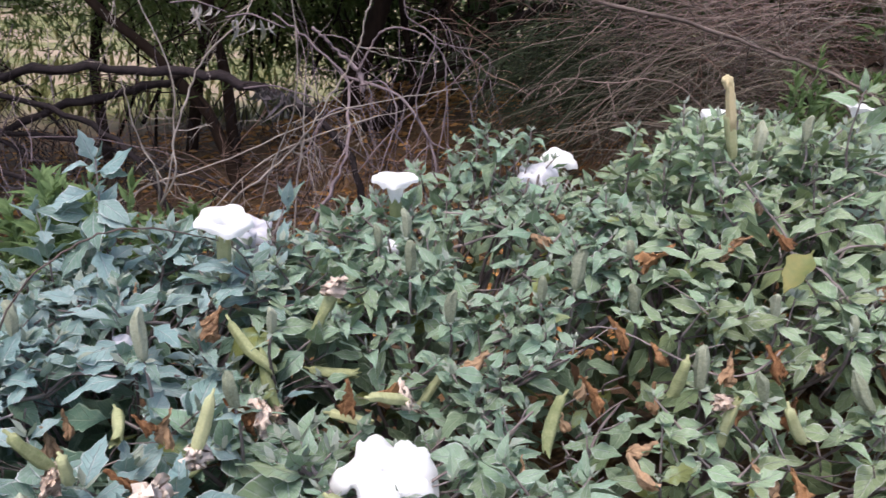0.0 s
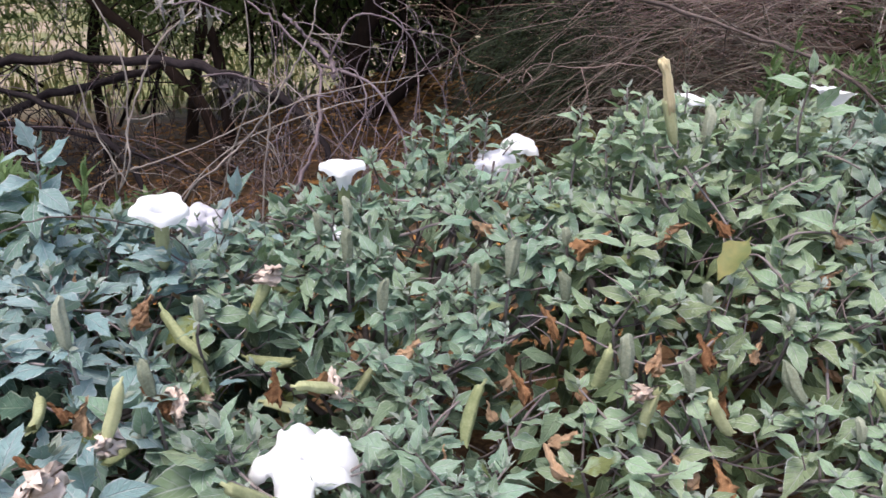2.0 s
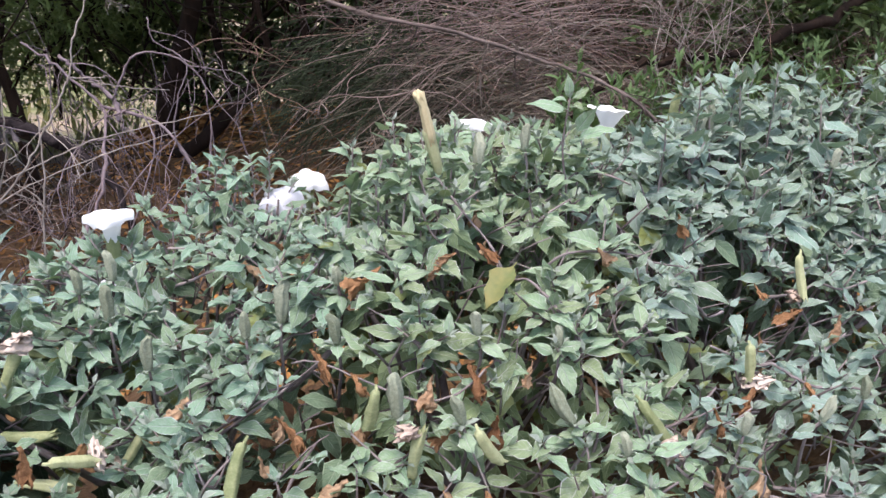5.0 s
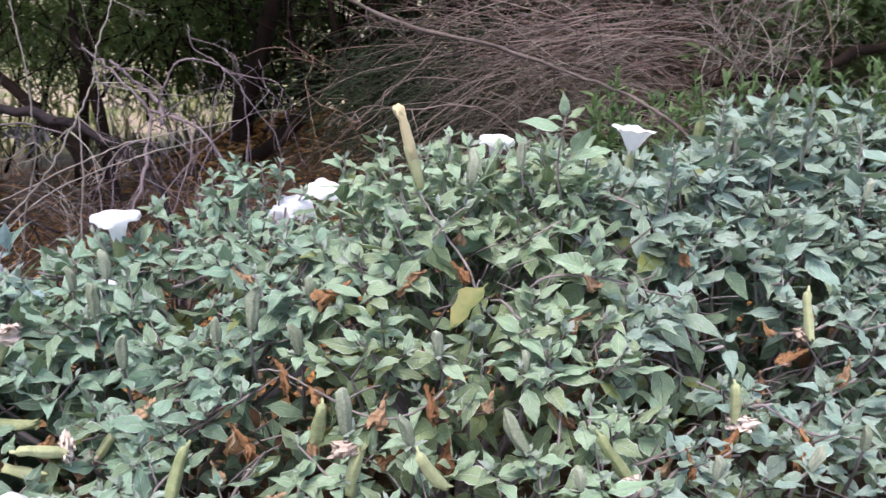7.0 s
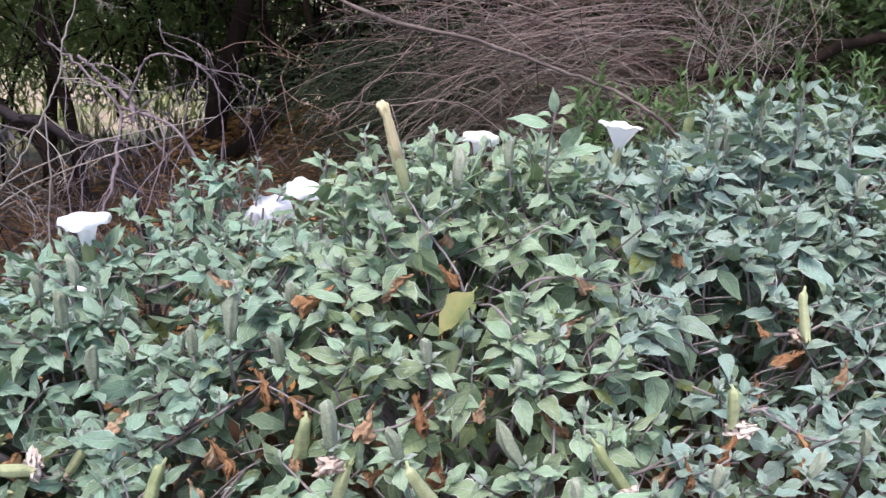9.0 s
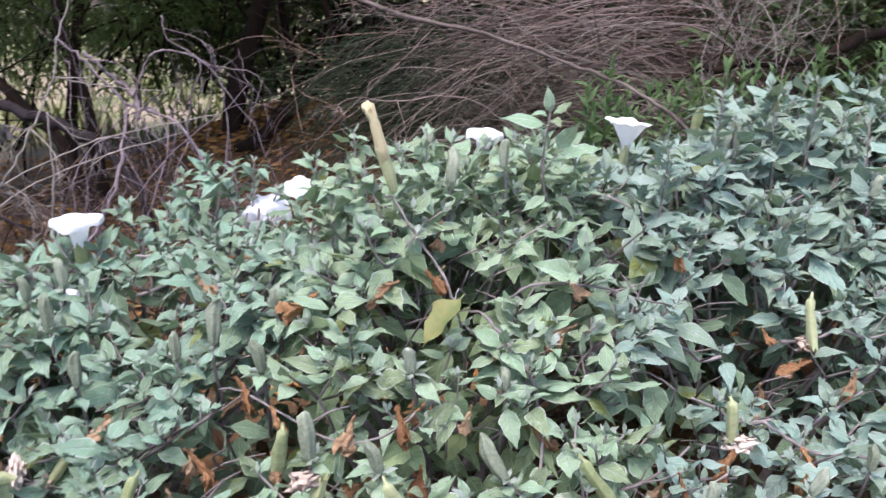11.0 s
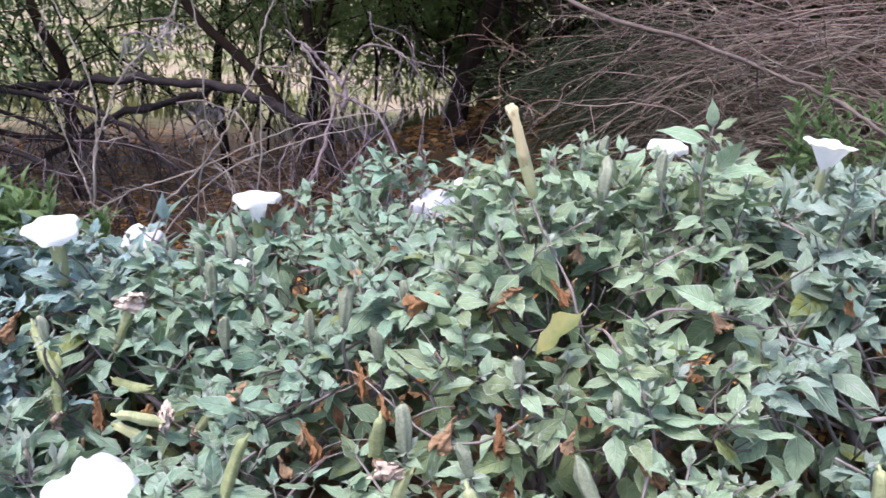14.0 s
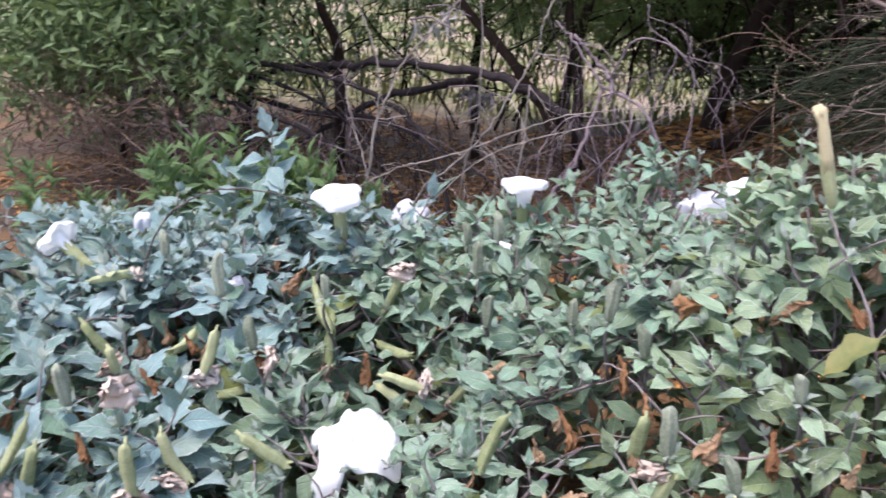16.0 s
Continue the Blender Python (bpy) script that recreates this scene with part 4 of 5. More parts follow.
def build_withered():
    rng = random.Random(9)
    for x, y, z in (
        (-0.41, 1.49, 0.79),
        (0.52, 1.54, 0.95),
        (0.67, 1.52, 0.98),
        (0.31, 1.34, 0.74),
        (0.43, 1.20, 0.69),
        (0.37, 1.17, 0.68),
        (0.59, 1.18, 0.68),
        (0.67, 1.17, 0.66),
        (-0.35, 1.24, 0.72),
        (-0.50, 1.20, 0.71),
        (-0.14, 1.37, 0.70),
        (0.30, 1.80, 0.93),
        (0.24, 1.75, 0.90),
        (0.60, 1.35, 0.80),
        (0.38, 1.45, 0.82),
        (0.45, 1.38, 0.80),
        (0.72, 1.37, 0.81),
        (0.80, 1.38, 0.80),
        (0.67, 1.36, 0.81),
        (0.90, 1.36, 0.77),
    ):
        hang = Vector((rng.gauss(0, 0.75), rng.gauss(-0.2, 0.4), rng.uniform(-1, -0.3))).normalized()
        long = rng.uniform(0.045, 0.08)
        top = Vector((x, y, z + 0.03))
        plant_at(x).add("withered_flower", rng.choice(RUST_MESHES), standing(top, top + hang, long, rng.uniform(0, 6)))
    for x, y, z in (
        (1.00, 1.62, 0.95),
        (0.72, 1.54, 0.99),
        (1.26, 1.77, 0.97),
        (1.16, 1.32, 0.70),
        (0.32, 1.34, 0.74),
        (1.51, 1.60, 0.78),
        (1.59, 1.57, 0.77),
        (1.43, 1.43, 0.68),
        (0.63, 1.27, 0.73),
        (0.71, 1.29, 0.74),
        (1.29, 1.39, 0.70),
        (1.01, 1.55, 0.88),
        (-0.41, 1.49, 0.79),
        (-0.51, 0.93, 0.60),
        (-0.51, 0.83, 0.55),
        (-0.44, 1.22, 0.71),
        (-0.51, 1.09, 0.67),
        (-0.04, 1.40, 0.68),
        (0.14, 1.46, 0.73),
    ):
        hang = Vector((rng.gauss(0, 0.75), rng.gauss(-0.2, 0.4), rng.uniform(-1, -0.3))).normalized()
        long = rng.uniform(0.045, 0.08)
        top = Vector((x, y, z + 0.03))
        plant_at(x).add("withered_flower", rng.choice(RUST_MESHES), standing(top, top + hang, long, rng.uniform(0, 6)))
    # shrivelled flowers deep between the leaves
    for _ in range(55):
        x = rng.uniform(-0.9, 1.7)
        y = rng.uniform(0.95 if x < 0 else 1.1, 1.75)
        if noise.noise(Vector((x * 4.6, y * 4.6, 7.0))) < 0.0:
            continue
        top = Vector((x, y, mound(x, y) - rng.uniform(0.0, 0.07)))
        hang = Vector((rng.gauss(0, 0.3), rng.gauss(-0.1, 0.3), -1))
        plant_at(x).add("withered_flower", rng.choice(RUST_MESHES), standing(top, top + hang, rng.uniform(0.04, 0.07), rng.uniform(0, 6)))


build_withered()


def build_spike():
    """The tall straw-coloured dead flower that stands over the thicket."""
    p = plant_at(0.63)
    stalk = ribbed([(0.05, 0), (0.09, 0.08), (0.112, 0.35), (0.118, 0.7), (0.115, 0.92), (0.106, 1.0)], POD, "spent_calyx", depth=0.12, bend=-0.06)
    lower = p.add("spent_calyx", stalk, slim((0.66, 1.66, 1.14), (0.635, 1.645, 1.235), 0.0, 0.098), label="yellow-green ribbed calyx")
    top = ribbed([(0.09, -0.25), (0.10, 0.0), (0.098, 0.2), (0.09, 0.35), (0.094, 0.5), (0.08, 0.62), (0.078, 0.72), (0.10, 0.80), (0.112, 0.85), (0.085, 0.92), (0.04, 0.93)], TAN, "dry_tube", ribs=6, depth=0.18, closed=True, jag=0.04)
    for vert in top.vertices:
        vert.co += noise.noise_vector(vert.co * 7) * 0.022
        if vert.co.z > 0.66:
            vert.co += noise.noise_vector(vert.co * 14) * 0.05
            vert.co.x -= (vert.co.z - 0.66) * 0.25
    p.add("dry_tube", top, Matrix.Translation((0.0, 0, 0.93)), lower, "dry straw-yellow flower tube")
    keep_clear((0.64, 1.65, 1.25), 0.045)
    keep_clear((0.645, 1.60, 1.23), 0.045)
    keep_clear((0.65, 1.56, 1.22), 0.04)


build_spike()


def build_old_leaf():
    p = plant_at(0.74)
    r = random.Random(3)
    v, f, uv = leaf_piece(r, width=0.33, fold=0.35, curl=0.15, point=1.2, teeth=0.12)
    me = mesh_from("old_leaf", v, f, OLD_LEAF, uv)
    p.add("old_leaf", me, frame_of((0.79, 1.49, 0.995), (-0.55, -0.45, -0.45), (-0.5, -0.45, 0.9), 0.128), label="large yellowing leaf")


build_old_leaf()
keep_clear((0.74, 1.42, 0.97), 0.05)
grow()
runners()
skirts()
build_shoots()
for plant in PLANTS:
    finish_plant(plant)


# ---- weeds ----
WEED_PIECES = [leaf_piece(random.Random(s), width=0.17, stalk=0.05, fold=0.4, curl=0.15 + 0.1 * s, ripple=0.01, rows=6, cols=3, point=1.2) for s in range(4)]


def weed(x, y, top, spread, count, rng, label, leaf=1.0):
    """A leafy green weed: several upright stems set with narrow leaves in tufts."""
    z0 = ground_height(x, y)
    root = tagged(new("weed"), label, "weed", "green weeds")
    root.location = (x, y, z0)
    leaves = Batch()
    for i in range(count):
        end = Vector((rng.gauss(0, spread), rng.gauss(0, spread * 0.7), (top - z0) * rng.uniform(0.72, 1.0)))
        line = smooth_line([(end.x * 0.2, end.y * 0.2, 0), (end.x * 0.6, end.y * 0.6, end.z * 0.5), tuple(end)], 5)
        v, f, uv = tube(line, 0.005, 0.002, 5)
        placed("stem", mesh_from("stem", v, f, WEED_LEAF, uv), root)
        turn = rng.uniform(0, 6)
        for k in range(30):
            s = 1.0 - 0.6 * (k / 29) ** 1.4
            pos = s * (len(line) - 1)
            low = min(len(line) - 2, int(pos))
            at = Vector(line[low]).lerp(Vector(line[low + 1]), pos - low)
            turn += 2.4 + rng.gauss(0, 0.25)
            el = radians(8 + 55 * max(0, s - 0.8) / 0.2 + rng.gauss(0, 14))
            along = Vector((math.cos(turn) * math.cos(el), math.sin(turn) * math.cos(el), math.sin(el)))
            leaves.put(rng.choice(WEED_PIECES), frame_of(at, along, (rng.gauss(0, 0.3), -0.2 + rng.gauss(0, 0.3), 1), leaf * rng.uniform(0.06, 0.095) * (0.6 + 0.4 * min(1.0, k / 8))))
    placed("leafage", leaves.mesh("leafage", WEED_LEAF), root, kind="stuff")


def build_weeds():
    rng = random.Random(21)
    green = "bright green narrow-leaved weed behind the datura"
    for x, y, top, spread, count in ((-1.04, 2.08, 0.93, 0.11, 26), (-0.90, 2.0, 0.92, 0.08, 18), (-0.68, 2.04, 0.85, 0.06, 10), (-1.20, 2.0, 0.89, 0.10, 20), (-1.38, 2.10, 0.90, 0.12, 14), (-1.75, 2.15, 0.70, 0.12, 6), (-2.2, 2.1, 0.66, 0.14, 8)):
        weed(x, y, top, spread, count, rng, green, 1.25)
    weed(1.29, 2.76, 1.335, 0.035, 6, rng, "tall green narrow-leaved weed", 1.05)
    weed(1.50, 2.80, 1.22, 0.10, 16, rng, "tall green narrow-leaved weed", 1.05)
    weed(1.75, 2.85, 1.30, 0.13, 24, rng, "tall green narrow-leaved weed", 1.05)
    weed(2.02, 2.82, 1.33, 0.13, 26, rng, "tall green narrow-leaved weed", 1.05)
    weed(2.35, 2.75, 1.34, 0.15, 26, rng, "tall green narrow-leaved weed", 1.05)


build_weeds()


# ---- dead wood behind the plants ----
def branch(name, lines, material, label, category, group="", fork=None):
    """One dead branch: its thick limbs as parts and its fine twigs as one mass. lines: (points, first radius, last radius)."""
    rng = random.Random(len(label) + int(100 * abs(lines[0][0][0][0])))
    first = Vector(lines[0][0][0])
    root = tagged(new(name), label, category, group)
    root.location = first
    for points, r0, r1 in lines:
        line = smooth_line([tuple(Vector(p) - first) for p in points], 6)
        line[1:-1] += np.random.uniform(-0.8, 0.8, (len(line) - 2, 3)) * max(r1, 0.003)
        v, f, uv = tube(line, r0, r1, 9 if r0 > 0.008 else 5, 0.16)
        placed("limb", mesh_from("limb", v, f, material, uv), root)
        if fork:
            every, size, fall = fork
            total = sum(np.linalg.norm(line[i + 1] - line[i]) for i in range(len(line) - 1))
            for i in range(int(total / every)):
                k = rng.randrange(1, len(line))
                d = Vector(line[k] - line[k - 1]).normalized()
                side = Vector((rng.gauss(0, 1), rng.gauss(0, 0.7), rng.gauss(-fall, 0.8)))
                fine = Batch()
                twig(fine, Vector(line[k]), (d * 0.5 + side).normalized(), size * rng.uniform(0.4, 1.3), min(0.0032, 0.0016 + 0.12 * r0), 2, rng, fall)
                placed("twig", fine.mesh("twig", material), root, kind="stuff")
    return root


def twig(batch, p, d, long, r, depth, rng, fall=0.2):
    pts, here, way = [tuple(p)], Vector(p), Vector(d)
    n = 5
    for i in range(n):
        way = (way + Vector((rng.gauss(0, 0.16), rng.gauss(0, 0.16), rng.gauss(-fall * 0.25, 0.15)))).normalized()
        here = here + way * long / n
        pts.append(tuple(here))
        if depth > 0 and i > 0 and rng.random() < 0.75:
            twig(batch, here, (way + Vector((rng.gauss(0, 0.7), rng.gauss(0, 0.7), rng.gauss(-fall, 0.6)))).normalized(), long * rng.uniform(0.35, 0.65), r * 0.65, depth - 1, rng, fall)
    batch.add(*tube(smooth_line(pts, 2) if r > 0.0024 else pts, r, r * 0.35, 4))


def build_dead_wood():
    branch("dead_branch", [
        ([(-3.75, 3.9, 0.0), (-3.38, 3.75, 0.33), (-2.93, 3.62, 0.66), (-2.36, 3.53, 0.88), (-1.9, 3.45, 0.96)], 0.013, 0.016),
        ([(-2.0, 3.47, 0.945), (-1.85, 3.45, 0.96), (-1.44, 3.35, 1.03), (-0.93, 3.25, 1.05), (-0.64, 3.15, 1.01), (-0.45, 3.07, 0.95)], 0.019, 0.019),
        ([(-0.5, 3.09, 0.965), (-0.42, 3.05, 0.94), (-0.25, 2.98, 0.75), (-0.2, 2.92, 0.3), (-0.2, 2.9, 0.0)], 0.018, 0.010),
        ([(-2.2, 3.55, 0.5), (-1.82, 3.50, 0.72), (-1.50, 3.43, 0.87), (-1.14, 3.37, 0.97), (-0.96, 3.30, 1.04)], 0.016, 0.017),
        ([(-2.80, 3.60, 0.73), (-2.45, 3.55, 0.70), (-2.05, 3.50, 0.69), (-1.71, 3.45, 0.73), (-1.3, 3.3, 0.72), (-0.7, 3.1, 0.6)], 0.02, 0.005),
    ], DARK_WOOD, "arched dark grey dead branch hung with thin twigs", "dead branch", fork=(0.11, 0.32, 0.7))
    branch("dead_branch", [
        ([(-0.60, 3.24, 1.29), (-0.463, 3.138, 1.217), (-0.30, 3.0, 1.095), (-0.275, 2.88, 0.98), (-0.27, 2.77, 0.873), (-0.34, 2.65, 0.70), (-0.5, 2.5, 0.35), (-0.55, 2.45, 0.02)], 0.004, 0.009),
        ([(-0.30, 3.0, 1.095), (-0.1, 2.9, 1.05), (0.02, 2.8, 0.9), (0.05, 2.75, 0.75)], 0.007, 0.003),
        ([(-0.42, 3.01, 1.265), (-0.36, 3.0, 1.215), (-0.325, 3.0, 1.179), (-0.249, 2.98, 1.121), (-0.225, 2.9, 1.06)], 0.006, 0.009),
        ([(-0.088, 2.80, 1.401), (-0.073, 2.80, 1.329), (-0.007, 2.80, 1.289), (0.023, 2.80, 1.246), (-0.011, 2.80, 1.158), (-0.035, 2.80, 1.030), (0.007, 2.80, 0.926), (0.071, 2.80, 0.886)], 0.0022, 0.0030),
        ([(-0.25, 2.95, 1.12), (-0.180, 2.92, 1.25), (-0.120, 2.90, 1.284), (-0.044, 2.90, 1.273), (0.007, 2.90, 1.249), (0.057, 2.90, 1.186), (0.068, 2.90, 1.108), (0.072, 2.90, 1.015), (0.05, 2.88, 0.85)], 0.0040, 0.0024),
        ([(-0.24, 2.9, 1.08), (-0.15, 2.85, 1.10), (-0.10, 2.8, 1.0), (-0.14, 2.75, 0.85), (-0.20, 2.7, 0.7)], 0.0034, 0.0020),
        ([(-0.23, 2.88, 1.0), (-0.33, 2.8, 1.0), (-0.40, 2.75, 0.88), (-0.38, 2.7, 0.75)], 0.0030, 0.0018),
    ], GREY_WOOD, "forked grey dead branch with tangled drooping twigs", "dead branch", fork=(0.115, 0.34, 0.7))
    branch("dead_stalk", [
        ([(-0.45, 2.3, 1.5), (-0.48, 2.25, 1.39), (-0.51, 2.22, 1.33), (-0.6, 2.19, 1.24), (-0.65, 2.16, 1.12), (-0.68, 2.13, 1.01), (-0.68, 2.12, 0.92), (-0.86, 2.3, 0.6), (-1.0, 2.45, 0.0)], 0.0022, 0.0030),
        ([(-0.8, 2.15, 1.5), (-0.74, 2.15, 1.35), (-0.68, 2.15, 1.2), (-0.68, 2.15, 1.05), (-0.7, 2.14, 0.91), (-0.84, 2.3, 0.55), (-0.9, 2.4, 0.0)], 0.0018, 0.0030),
        ([(-0.81, 2.15, 1.18), (-0.80, 2.15, 1.117), (-0.771, 2.15, 0.996), (-0.732, 2.15, 0.912), (-0.80, 2.3, 0.6)], 0.0016, 0.0026),
    ], PALE_TWIG, "pale dry upright stalks", "dead stalk", fork=(0.25, 0.14, 0.1))
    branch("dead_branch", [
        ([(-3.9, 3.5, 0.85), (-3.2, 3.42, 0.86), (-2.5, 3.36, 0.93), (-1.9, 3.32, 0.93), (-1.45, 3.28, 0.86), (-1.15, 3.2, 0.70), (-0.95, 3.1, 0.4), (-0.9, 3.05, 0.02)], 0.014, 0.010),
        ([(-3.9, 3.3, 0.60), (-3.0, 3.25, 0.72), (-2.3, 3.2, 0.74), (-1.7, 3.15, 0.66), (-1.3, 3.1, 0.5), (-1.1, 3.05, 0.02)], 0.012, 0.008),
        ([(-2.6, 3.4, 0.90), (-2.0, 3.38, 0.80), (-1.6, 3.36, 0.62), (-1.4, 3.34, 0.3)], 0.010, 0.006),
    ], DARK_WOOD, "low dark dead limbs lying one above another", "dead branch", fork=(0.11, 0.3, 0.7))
    branch("dead_stalk", [
        ([(-0.95, 1.35, 0.45), (-0.78, 1.37, 0.85), (-0.68, 1.40, 0.96), (-0.617, 1.455, 0.985), (-0.55, 1.536, 0.97), (-0.42, 1.68, 0.88), (-0.35, 1.75, 0.7)], 0.0024, 0.0016),
    ], BRANCH_BROWN, "thin dry brown stalk arched over leaves", "dead stalk")
    branch("dead_stalk", [
        ([(-0.11, 2.2, 1.53), (-0.134, 2.2, 1.455), (-0.170, 2.2, 1.376), (-0.185, 2.2, 1.296), (-0.216, 2.2, 1.234), (-0.273, 2.2, 1.136), (-0.339, 2.2, 1.033), (-0.445, 2.2, 0.923), (-0.586, 2.22, 0.768), (-0.75, 2.3, 0.3), (-0.8, 2.35, 0.0)], 0.0016, 0.0038),
        ([(-0.190, 2.2, 1.285), (-0.10, 2.3, 1.25), (0.02, 2.4, 1.225)], 0.0020, 0.0012),
        ([(-0.38, 2.2, 1.52), (-0.370, 2.2, 1.418), (-0.357, 2.2, 1.305), (-0.357, 2.2, 1.178), (-0.385, 2.25, 1.06), (-0.449, 2.3, 0.914), (-0.50, 2.35, 0.75)], 0.0016, 0.0028),
        ([(-0.390, 2.6, 1.13), (-0.394, 2.6, 1.106), (-0.396, 2.6, 0.937), (-0.424, 2.6, 0.736), (-0.43, 2.6, 0.4)], 0.0024, 0.0034),
    ], PALE_TWIG, "long thin pale dry stalk", "dead stalk", fork=(0.25, 0.14, 0.2))
    branch("dead_stalk", [
        ([(0.1, 2.65, 1.12), (-0.21, 2.6, 1.06), (-0.39, 2.6, 0.99), (-0.57, 2.6, 0.9), (-0.78, 2.6, 0.81), (-0.95, 2.6, 0.74), (-1.4, 2.6, 0.45), (-1.9, 2.6, 0.02)], 0.0016, 0.0040),
        ([(0.0, 2.62, 1.07), (-0.3, 2.58, 0.98), (-0.55, 2.55, 0.85), (-0.75, 2.5, 0.6), (-0.8, 2.5, 0.3)], 0.0015, 0.0034),
    ], PALE_TWIG, "pale dry stalks leaning across the thicket", "dead stalk", fork=(0.2, 0.18, 0.3))
    branch("fallen_branch", [
        ([(0.3, 3.5, 1.52), (0.62, 3.25, 1.40), (0.91, 3.05, 1.35), (1.18, 2.9, 1.27), (1.34, 2.75, 1.22), (1.47, 2.6, 1.15), (1.7, 2.55, 0.95)], 0.0085, 0.0045),
    ], BRANCH_BROWN, "long bare grey branch fallen across brown twigs", "branch", fork=(0.06, 0.26, 0.2))


build_dead_wood()
branch("dead_stalk", [
    ([(0.436, 2.85, 1.077), (0.446, 2.86, 1.113), (0.478, 2.87, 1.138), (0.523, 2.88, 1.144), (0.572, 2.89, 1.133), (0.680, 2.90, 1.133), (0.799, 2.91, 1.148), (0.95, 2.95, 1.10), (1.1, 3.0, 0.9), (1.15, 3.05, 0.3)], 0.0013, 0.0024),
    ([(0.484, 2.90, 1.005), (0.451, 2.91, 1.036), (0.462, 2.92, 1.061), (0.531, 2.93, 1.112), (0.549, 2.94, 1.181), (0.598, 2.95, 1.211), (0.677, 2.96, 1.236), (0.85, 3.0, 1.22)], 0.0010, 0.0017),
], LIGHT_TWIG, "thin dry stalks curling over behind the datura", "dead stalk", fork=(0.4, 0.10, 0.4))
branch("fallen_branch", [([(1.3, 3.4, 0.6), (1.6, 3.3, 1.1), (1.87, 3.25, 1.22), (2.12, 3.2, 1.25), (2.33, 3.2, 1.33), (2.6, 3.2, 1.42), (3.2, 3.3, 1.7)], 0.014, 0.022)],
       BARK, "dark old branch lying in brown brush", "branch", fork=(0.25, 0.3, 0.1))


def thicket(name, label, material, centre, size, count, long, radius, rng, up=0.5, depth=1):
    """A tangle of fine dry twigs that fills an oval space."""
    b = Batch()
    c, s = Vector(centre), Vector(size)
    for _ in range(count):
        d = Vector((rng.gauss(0, 1), rng.gauss(0, 1), rng.gauss(0, 1))).normalized() * rng.random() ** 0.4
        p = Vector((d.x * s.x, d.y * s.y, d.z * s.z))
        way = Vector((rng.gauss(0, 0.8), rng.gauss(0, 0.5), rng.gauss(up, 0.5))).normalized()
        twig(b, p, way, long * rng.uniform(0.5, 1.4), radius, depth, rng, 0.15)
    ob = new(name, b.mesh(name, material))
    ob.location = c
    tagged(ob, label, "brush", kind="stuff")


def strands(name, label, material, centre, size, count, long, radius, rng, way=(1, 0, 0), sag=0.35):
    """Thin bending strands, mostly lying one way, that arch over and fill an oval space."""
    b = Batch()
    c, s = Vector(centre), Vector(size)
    for _ in range(count):
        d = Vector((rng.gauss(0, 1), rng.gauss(0, 1), rng.gauss(0, 1))).normalized() * rng.random() ** 0.4
        p = Vector((d.x * s.x, d.y * s.y, d.z * s.z))
        go = (Vector(way) * rng.choice((-1, -1, 1)) + Vector((rng.gauss(0, 0.45), rng.gauss(0, 0.35), rng.gauss(0.15, 0.4)))).normalized()
        pts, n, far = [], 7, long * rng.uniform(0.45, 1.4)
        for k in range(n):
            pts.append(tuple(p))
            go = (go + Vector((rng.gauss(0, 0.1), rng.gauss(0, 0.08), -sag / n * rng.uniform(0.3, 1.6)))).normalized()
            p = p + go * far / (n - 1)
            if 1 < k < 5 and rng.random() < 0.35:
                side = (go + Vector((rng.gauss(0, 0.5), rng.gauss(0, 0.5), rng.gauss(-0.1, 0.5)))).normalized()
                q = p + side * far * 0.12 + Vector((0, 0, -0.01))
                b.add(*tube([tuple(p), tuple(q), tuple(q + side * far * 0.13 + Vector((0, 0, -0.03 * far)))], radius * 0.7, radius * 0.35, 3))
        b.add(*tube(pts, radius * rng.uniform(0.7, 1.25), radius * 0.4, 4))
    ob = new(name, b.mesh(name, material))
    ob.location = c
    tagged(ob, label, "brush", kind="stuff")


def leafage(parent, name, material, pieces, centre, size, count, long, rng, clump=9):
    """Leaves in small sprays within an oval space."""
    b = Batch()
    c, s = Vector(centre), Vector(size)
    for _ in range(count // clump):
        d = Vector((rng.gauss(0, 1), rng.gauss(0, 1), rng.gauss(0, 1))).normalized() * rng.random() ** 0.4
        p = c + Vector((d.x * s.x, d.y * s.y, d.z * s.z))
        way = Vector((rng.gauss(0, 1), rng.gauss(0, 1), rng.gauss(0.2, 0.7))).normalized()
        for k in range(clump):
            at = p + way * long * 0.45 * k
            along = (way * 0.6 + Vector((rng.gauss(0, 1), rng.gauss(0, 1), rng.gauss(0, 0.7)))).normalized()
            b.put(rng.choice(pieces), frame_of(at, along, (rng.gauss(0, 0.5), rng.gauss(0, 0.5), 1), long * rng.uniform(0.6, 1.2)))
    return placed(name, b.mesh(name, material), parent, kind="stuff")


def small_leaf(seed, width, curl):
    """A small pointed leaf one unit long, folded along its rib and bent down at the tip."""
    r = random.Random(seed)
    lean, fold, curl = r.uniform(-0.08, 0.08), r.uniform(0.1, 0.5), curl * r.uniform(0.7, 1.4)
    verts, uvs = [(0, 0, 0)], [(0.5, 0)]
    for t, half in ((0.3, width), (0.65, width * 0.8)):
        for u in (-1, 0, 1):
            verts.append((t, u * half + lean * t, fold * half * abs(u) - curl * t * t + 0.06 * t))
            uvs.append((0.5 + u / 2, t))
    verts.append((1 - 0.2 * curl, lean, 0.06 - curl))
    uvs.append((0.5, 1))
    faces = [(0, 2, 1), (0, 3, 2), (1, 2, 5, 4), (2, 3, 6, 5), (4, 5, 7), (5, 6, 7)]
    return np.array(verts), faces, np.array(uvs)


